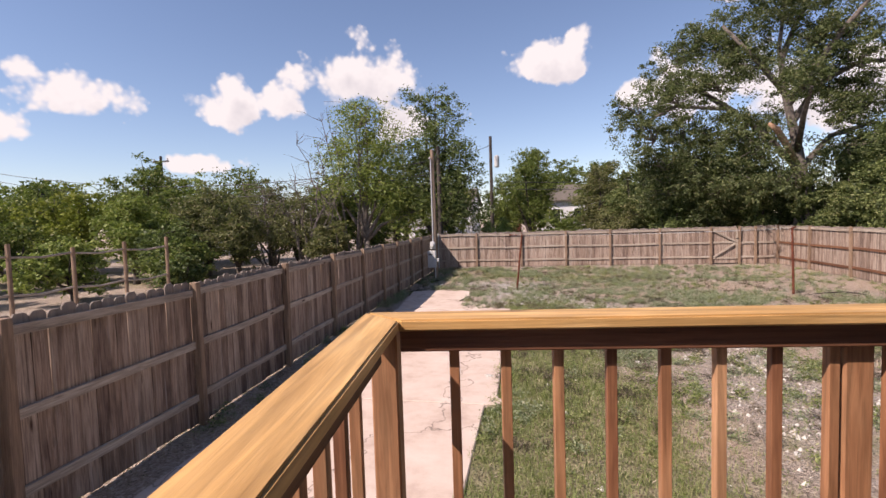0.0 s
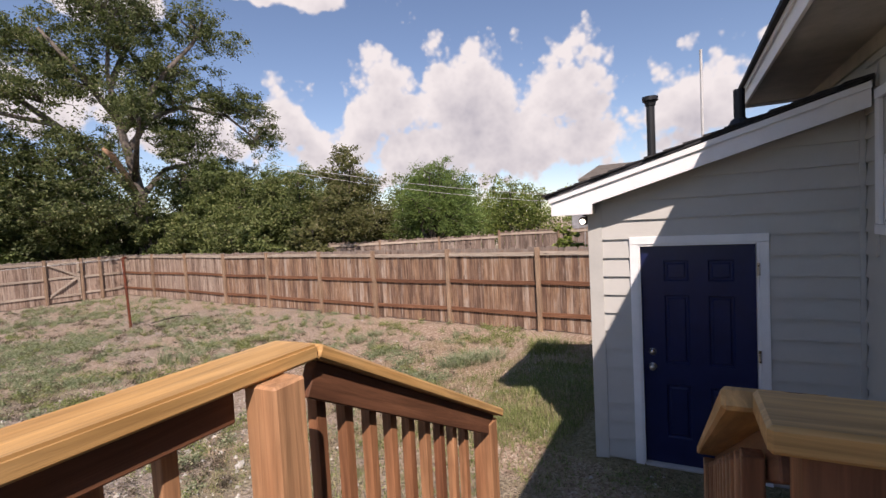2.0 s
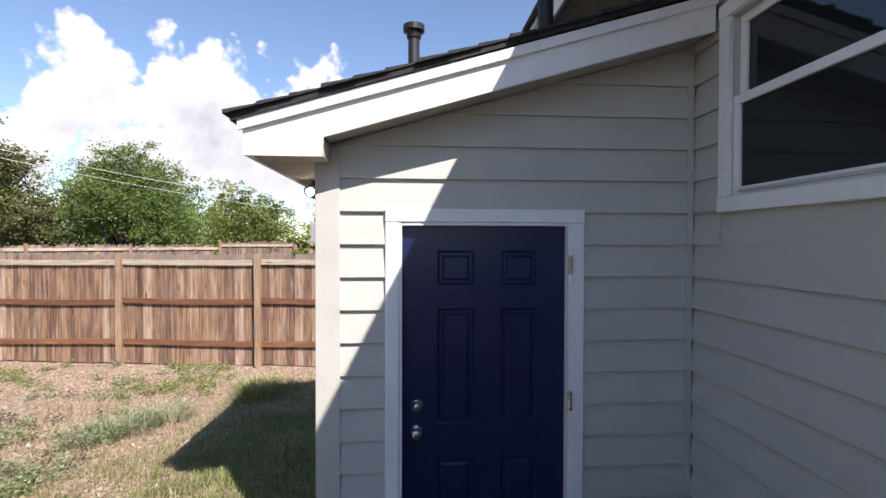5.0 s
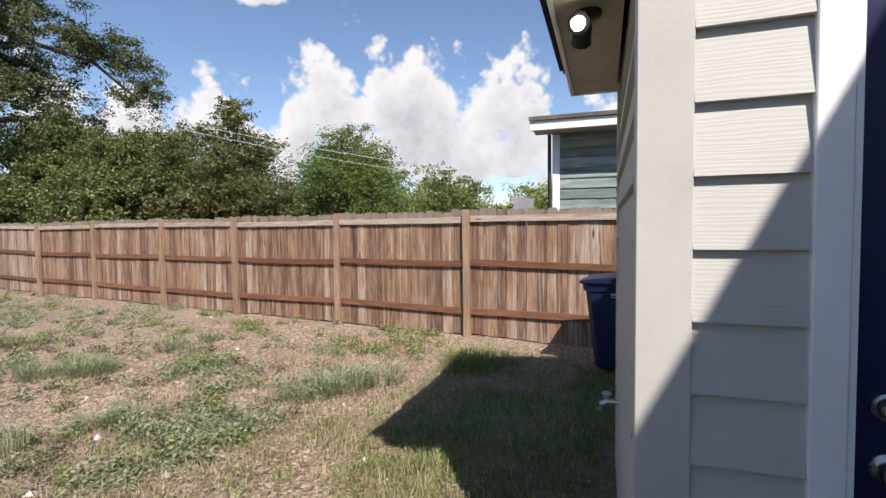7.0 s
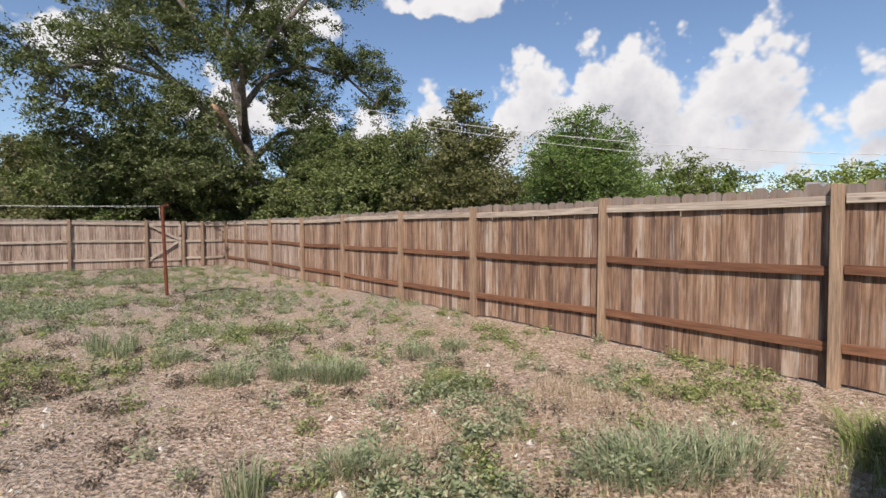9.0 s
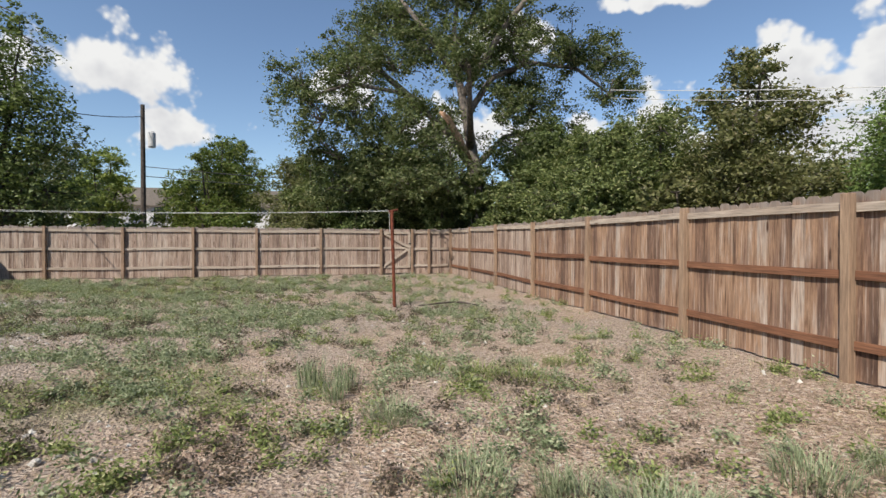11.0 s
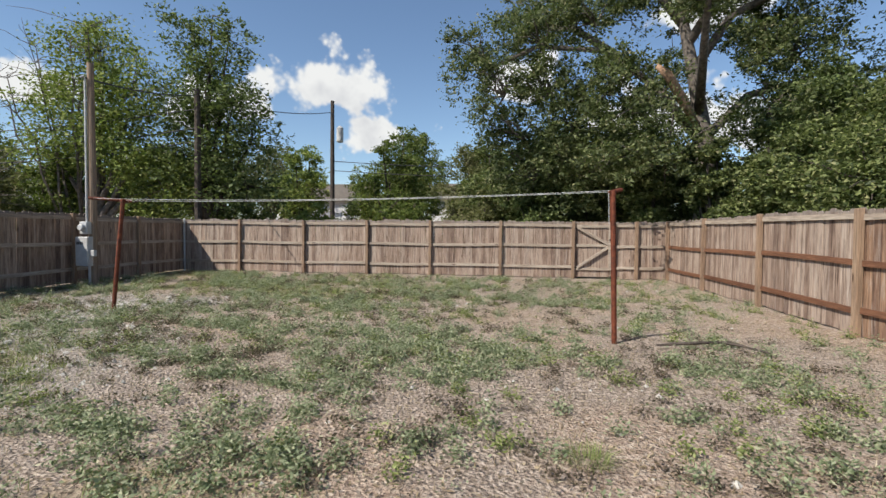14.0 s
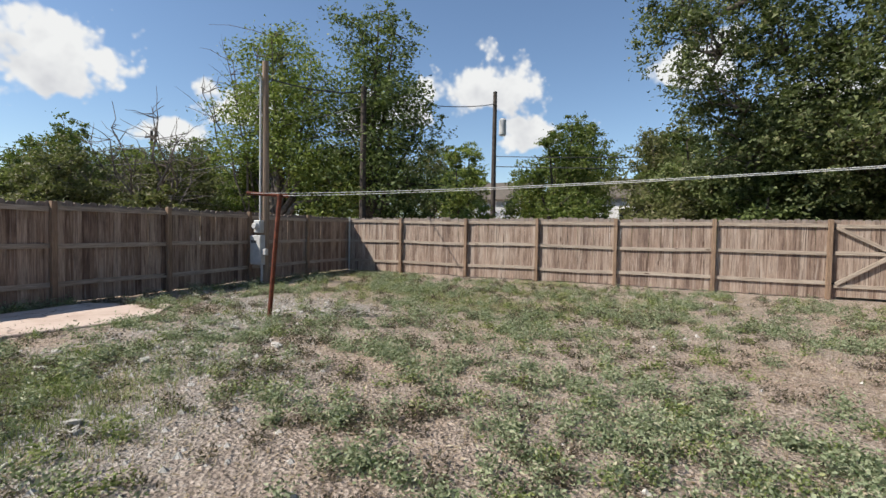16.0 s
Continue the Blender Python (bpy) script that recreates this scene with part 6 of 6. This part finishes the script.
# low growth along the backs of the fences
for k, (x, y, width, top, leaf) in enumerate(((-9.5, 29, 2.6, 3.2, LEAF_MID), (-5.5, 30, 2.2, 3.0, LEAF_MID), (-1.6, 29.5, 2.4, 2.6, LEAF_LIGHT), (2.4, 30, 2.4, 3.1, LEAF_MID), (5.6, 29, 2.4, 3.2, LEAF_OLIVE), (8.0, 27.6, 2.0, 3.4, LEAF_DARK),
                                              (10.6, 28.2, 2.2, 3.8, LEAF_OAK), (14.4, 27.5, 2.2, 4.0, LEAF_DARK), (14.0, 22.2, 1.5, 3.4, LEAF_OAK), (14.2, 18.0, 1.6, 3.2, LEAF_OAK), (14.6, 15.2, 1.5, 2.9, LEAF_OLIVE), (18.6, 20.5, 2.4, 4.6, LEAF_DARK), (-8.6, 20.5, 1.6, 2.8, LEAF_OLIVE), (-17.5, 21, 2.6, 3.6, LEAF_OLIVE),
                                              (-20, 15, 2.4, 3.0, LEAF_MID), (-11.0, 13.6, 1.0, 1.7, LEAF_DARK), (-12.8, 15.6, 1.6, 2.1, LEAF_MID), (-15.5, 13.4, 1.9, 2.3, LEAF_LIGHT), (-18.5, 11.0, 2.0, 2.2, LEAF_MID))):
    tree("bush", (x, y), round_blobs(width, 0.2, top, 6, 300 + k), 0.07, m_bark_dark, leaf, 0.14, 8000, "leafy bush behind the board fence", 500 + k, "bush")


def bare_branches(x, y, top, reach, label, seed):
    rand = np.random.default_rng(seed)
    ob = thing("bare_tree", x, y, 0, label, "tree")
    bm = bmesh.new()
    for k in range(9):
        a = rand.uniform(0, 6.28)
        tip = (x + reach * math.cos(a) * rand.uniform(0.3, 1), y + reach * math.sin(a) * rand.uniform(0.3, 1), top * rand.uniform(0.6, 1))
        pts = curve_points((x + 0.15 * math.cos(a), y + 0.15 * math.sin(a), 0), tip, 0.5, 6, 0.12, rand)
        add_tube(bm, pts, [0.06 * (1 - i / 7) + 0.008 for i in range(7)], 5)
        for j in range(3, 7):
            for _ in range(4):
                end = np.array(pts[j]) + rand.normal(size=3) * np.array([0.6, 0.6, 0.4]) + np.array([0, 0, 0.35])
                add_tube(bm, curve_points(pts[j], end, 0.1, 3, 0.05, rand), [0.016, 0.012, 0.009, 0.004], 4)
    bmesh.ops.recalc_face_normals(bm, faces=bm.faces)
    part("trunk", bm, m_bark, ob)


bare_branches(-10.4, 21.6, 5.2, 2.6, "nearly leafless grey tree beyond the west fence", 61)
bare_branches(-13.2, 22.6, 4.8, 2.4, "nearly leafless grey tree beyond the west fence", 62)
bare_branches(-9.6, 25.6, 9.0, 3.4, "bare branches beside the light green tree", 63)

# ---- yard growth ----
def tuft_mesh(name, blades, height, spread, mat, seed, droop=0.5):
    rand = np.random.default_rng(seed)
    out = []
    for _ in range(blades):
        a = rand.uniform(0, 6.283)
        r = spread * math.sqrt(rand.uniform()) * 0.45
        foot = np.array([r * math.cos(a), r * math.sin(a), -0.01])
        lean = a + rand.normal() * 0.7
        long = height * rand.uniform(0.5, 1.15)
        reach = long * rand.uniform(0.15, 0.8) * droop * 1.6
        way = np.array([math.cos(lean), math.sin(lean), 0])
        side = np.array([-way[1], way[0], 0]) * rand.uniform(0.002, 0.0045)
        mid = foot + way * reach * 0.35 + np.array([0, 0, long * 0.6])
        tip = foot + way * reach + np.array([0, 0, long * rand.uniform(0.65, 1.0)])
        out.append([foot - side, foot + side, mid + side * 0.8, mid - side * 0.8])
        out.append([mid - side * 0.8, mid + side * 0.8, tip + side * 0.15, tip - side * 0.15])
    return quads(name, out, mat)


tufts = [tuft_mesh("grass_tuft", 300, 0.25, 0.6, GRASS_BLUE, 1, 0.9), tuft_mesh("grass_tuft", 300, 0.21, 0.55, GRASS_BLUE, 2, 1.2), tuft_mesh("grass_tuft", 300, 0.20, 0.65, GRASS_GREEN, 3, 1.1), tuft_mesh("grass_tuft", 120, 0.36, 0.30, GRASS_BLUE, 4, 0.35)]
tuft_spots = [(10.7, 3.9, 2, 1.2), (10.4, 3.85, 2, 1.1), (9.3, 4.75, 1, 1.1), (9.0, 4.9, 1, 1.0), (9.65, 4.55, 1, 1.0), (10.2, 7.8, 0, 0.6), (8.5, 7.5, 0, 0.8), (9.3, 6.9, 2, 0.6), (7.9, 5.9, 1, 0.6), (8.2, 7.9, 0, 0.7), (7.2, 6.0, 3, 0.8),
              (7.7, 8.2, 0, 0.85), (8.4, 7.6, 0, 0.85), (9.6, 7.8, 0, 0.8), (9.1, 6.7, 2, 0.7), (7.75, 6.0, 1, 0.6), (7.4, 9.3, 0, 0.7), (8.4, 10.2, 2, 0.8), (8.8, 10.0, 2, 0.7), (8.1, 8.0, 3, 0.7), (7.0, 9.9, 3, 0.7),
              (8.0, 10.6, 2, 0.6), (7.1, 10.2, 3, 0.9), (6.8, 10.3, 3, 0.95), (9.0, 10.6, 0, 0.5), (9.4, 10.5, 2, 0.5), (10.3, 11.6, 2, 0.4), (7.4, 12.0, 2, 0.5)]
for k, (x, y, kind, scale) in enumerate(tuft_spots):
    ob = new("grass_tuft", tufts[kind])
    ob.matrix_basis = pose(x, y, float(ground_z(x, y)), 0, 0, 77 * k) @ Matrix.Scale(scale, 4)
    tagged(ob, "tuft of long green grass in dry soil" if kind == 2 else "tuft of long bluish-green grass in dry soil", "grass tuft", "grass tufts")


def scatter(count, weight, seed, x0=-4.1, x1=11.8, y0=1.0, y1=23.8):
    """Places in the yard, thinned by a weight."""
    rand = np.random.default_rng(seed)
    x, y = rand.uniform(x0, x1, count), rand.uniform(y0, y1, count)
    keep = rand.uniform(size=count) < weight(x, y)
    keep &= ~((x < 0.17) & (x > -3.0) & (y < 12.5)) & ~((x < -1.4) & (y > 12.4) & (y < 15.9) & (x > -3.4))
    keep &= ~((y < 2.25) & (x > 6.8) & (x < 9.0)) & ~((y < 2.0) & (x < 4.9))
    return x[keep], y[keep], rand


def weeds(name, count, weight, leaves_each, size, spread, height, mat, seed, label, **area):
    x, y, rand = scatter(count, weight, seed, **area)
    z = ground_z(x, y)
    n = len(x)
    c = np.stack([x, y, z], 1)[:, None] + np.stack([rand.normal(size=(n, leaves_each)) * spread, rand.normal(size=(n, leaves_each)) * spread, np.abs(rand.normal(size=(n, leaves_each))) * height + 0.004], 2)
    tagged(new(name, quads(name, leaves(c.reshape(-1, 3), size, 0.55, 0.42, rand), mat)), label, "weeds", kind="stuff")


def blades(name, count, weight, each, long, mat, seed, label, **area):
    x, y, rand = scatter(count, weight, seed, **area)
    n = len(x) * each
    foot = np.repeat(np.stack([x, y, ground_z(x, y)], 1), each, 0) + np.concatenate([rand.normal(size=(n, 2)) * 0.03, np.zeros((n, 1))], 1)
    a = rand.uniform(0, 6.283, n)
    size = long * rand.uniform(0.5, 1.4, n)
    lean = rand.uniform(0.1, 0.9, n)
    way = np.stack([np.cos(a) * lean, np.sin(a) * lean, np.ones(n)], 1)
    side = np.stack([-np.sin(a), np.cos(a), np.zeros(n)], 1) * rand.uniform(0.0018, 0.0035, (n, 1))
    tip = foot + way * size[:, None]
    tagged(new(name, quads(name, np.stack([foot - side, foot + side, tip + side * 0.2, tip - side * 0.2], 1), mat)), label, "grass", kind="stuff")


def patchy(x, y):
    """Clumps of weeds, closer together in the middle of the yard."""
    return np.clip(smooth(fbm(x, y, 0.55, 93), 0.45, 0.62) * smooth(fbm(x, y, 2.4, 97), 0.36, 0.62) * (1 - 0.9 * smooth(x, 8.6, 10.4)) * (1 - 0.75 * gravel_cover(x, y)) + 0.025, 0, 1)


weeds("low_weeds", 30000, lambda x, y: grass_cover(x, y) ** 2.2 * 0.7, 12, 0.028, 0.03, 0.024, GRASS_GREEN, 71, "low creeping green weeds in dry soil")
weeds("low_weeds", 26000, lambda x, y: patchy(x, y) * 0.8, 14, 0.028, 0.032, 0.034, GRASS_BLUE, 72, "low greyish-green weeds in dry soil", y0=4.6)
weeds("weed_clumps", 11000, lambda x, y: patchy(x, y) ** 0.8 * 0.85, 110, 0.034, 0.052, 0.062, GRASS_BLUE, 171, "rough clumps of greyish-green weeds", y0=4.6)
weeds("weed_clumps", 9000, lambda x, y: patchy(y, x) ** 0.8 * 0.8, 110, 0.034, 0.055, 0.058, GRASS_GREEN, 172, "rough clumps of green weeds", y0=4.6)
weeds("dry_weeds", 9000, lambda x, y: (0.12 + 0.8 * patchy(x + 3, y + 5)) * smooth(x, 11.0, 9.0), 70, 0.030, 0.05, 0.045, LITTER, 173, "withered brown weed clumps on dry soil", y0=4.6)
blades("short_grass", 46000, lambda x, y: grass_cover(x, y) ** 2.0 * 0.7, 4, 0.05, GRASS_GREEN, 73, "thin short green grass")
blades("dry_grass", 30000, lambda x, y: (0.15 + 0.6 * fbm(x, y, 0.8, 44)) * (1 - lush(x, y)), 3, 0.045, STRAW, 78, "thin short dry grass")
blades("short_grass", 40000, lambda x, y: smooth(x, 3.4, 0.6) * smooth(y, 15.0, 12.0) * (0.35 + 0.65 * smooth(fbm(x, y, 0.8, 61), 0.35, 0.6)), 6, 0.06, GRASS_GREEN, 74, "short green grass beside the concrete slab", x0=0.0, x1=3.6, y0=1.6, y1=15.0)
blades("dry_grass", 9000, lambda x, y: 0.8 * smooth(fbm(x, y, 0.5, 181), 0.3, 0.6) * (1 - lush(x, y)), 5, 0.055, STRAW, 175, "dry straw-coloured grass near the lean-to", x0=5.0, x1=11.0, y0=2.2, y1=6.2)
blades("shaded_grass", 11000, lambda x, y: 0.25 * smooth(fbm(x, y, 0.6, 81), 0.35, 0.6) + 0.6 * lush(x, y), 6, 0.065, GRASS_GREEN, 75, "grass in the shade of the lean-to", x0=4.6, x1=11.2, y0=2.0, y1=4.2)


def litter(name, count, weight, long, wide, mat, seed, label):
    x, y, rand = scatter(count, weight, seed)
    n = len(x)
    c = np.stack([x, y, ground_z(x, y) + rand.uniform(0.003, 0.014, n)], 1)
    a = rand.uniform(0, 6.283, n)
    way = np.stack([np.cos(a), np.sin(a), rand.normal(size=n) * 0.12], 1) * (long * rand.uniform(0.3, 1.2, n) / 2)[:, None]
    side = np.stack([-np.sin(a), np.cos(a), rand.normal(size=n) * 0.2], 1) * (wide * rand.uniform(0.5, 1.4, n) / 2)[:, None]
    tagged(new(name, quads(name, np.stack([c - way, c + side, c + way, c - side], 1), mat)), label, "litter", kind="stuff")


litter("dry_litter", 90000, lambda x, y: (0.35 + 0.65 * mulch_cover(x, y)) * (1 - 0.9 * lush(x, y)), 0.07, 0.012, STRAW, 76, "dry straw and leaf litter on the soil")
litter("dark_litter", 90000, lambda x, y: 0.2 + 0.8 * smooth(fbm(x, y, 0.9, 141), 0.35, 0.65), 0.03, 0.011, LITTER, 176, "dark dead leaves and twigs on the soil")
litter("dry_litter", 26000, lambda x, y: (0.25 + 0.75 * mulch_cover(x, y)) * (1 - 0.9 * lush(x, y)), 0.035, 0.022, STRAW, 77, "small dry leaves and wood chips on the soil")


def stone_shape(seed, flat=0.6):
    rand = np.random.default_rng(seed)
    bm = bmesh.new()
    bmesh.ops.create_icosphere(bm, subdivisions=1, radius=0.5)
    for v in bm.verts:
        v.co *= rand.uniform(0.75, 1.15)
        v.co.z *= flat
    return bm


stones = [mesh_from(stone_shape(s), "stone", m_stone) for s in range(4)]
x, y, rand = scatter(3000, lambda x, y: gravel_cover(x, y) ** 1.4, 88)
for k in range(min(280, len(x))):
    size = 0.05 + 0.13 * rand.uniform() ** 2.2
    ob = new("stone", stones[k % 4])
    ob.matrix_basis = pose(x[k], y[k], float(ground_z(x[k], y[k])) + size * 0.12, rand.uniform(-20, 20), rand.uniform(-20, 20), rand.uniform(0, 360)) @ Matrix.Diagonal((size, size * rand.uniform(0.6, 1), size * 0.8, 1))
    tagged(ob, "small pale limestone lying on dry soil", "stone", "loose stones")
for x1, y1, size in ((2.72, 7.22, 0.30), (2.5, 7.9, 0.13), (2.1, 7.7, 0.12), (1.2, 5.6, 0.10), (0.12, 6.9, 0.2), (3.3, 8.1, 0.12)):
    ob = new("stone", stones[int(size * 100) % 4])
    ob.matrix_basis = pose(x1, y1, float(ground_z(x1, y1)) + size * 0.15, 5, -6, size * 900) @ Matrix.Diagonal((size, size * 0.75, size * 0.6, 1))
    tagged(ob, "pale flat limestone lying among weeds", "stone", "loose stones")


def pebbles(count, seed):
    x, y, rand = scatter(count, lambda x, y: 0.02 + 0.9 * gravel_cover(x, y), seed)
    n = len(x)
    s = 0.010 + 0.034 * rand.uniform(size=n) ** 3
    c = np.stack([x, y, ground_z(x, y) + s * 0.2], 1)
    out = []
    for k in range(4):
        a, b = k * math.pi / 2 + rand.uniform(-0.3, 0.3, n), (k + 1) * math.pi / 2
        top = c + np.stack([0 * s, 0 * s, s * 0.6], 1)
        p = c + np.stack([np.cos(a) * s, np.sin(a) * s, -s * 0.3], 1)
        q = c + np.stack([np.cos(b) * s, np.sin(b) * s, -s * 0.3], 1)
        out.append(np.stack([p, (p + q) / 2 + (p + q - 2 * c) * 0.12, q, top], 1))
    tagged(new("pebbles", quads("pebbles", np.concatenate(out), m_stone)), "small pale pebbles scattered on the soil", "gravel", kind="stuff")


pebbles(60000, 99)

branch = thing("fallen_branch", 9.3, 15.2, 0, "dark fallen branch lying on dry grass", "branch")
bm = bmesh.new()
add_tube(bm, [(8.75, 15.15, 0.03), (9.2, 15.2, 0.06), (9.75, 15.45, 0.04)], [0.012, 0.022, 0.012], 6)
add_tube(bm, [(9.55, 15.4, 0.05), (9.75, 15.2, 0.05), (9.95, 14.95, 0.03)], [0.02, 0.018, 0.01], 6)
part("wood", bm, m_bark_dark, branch)
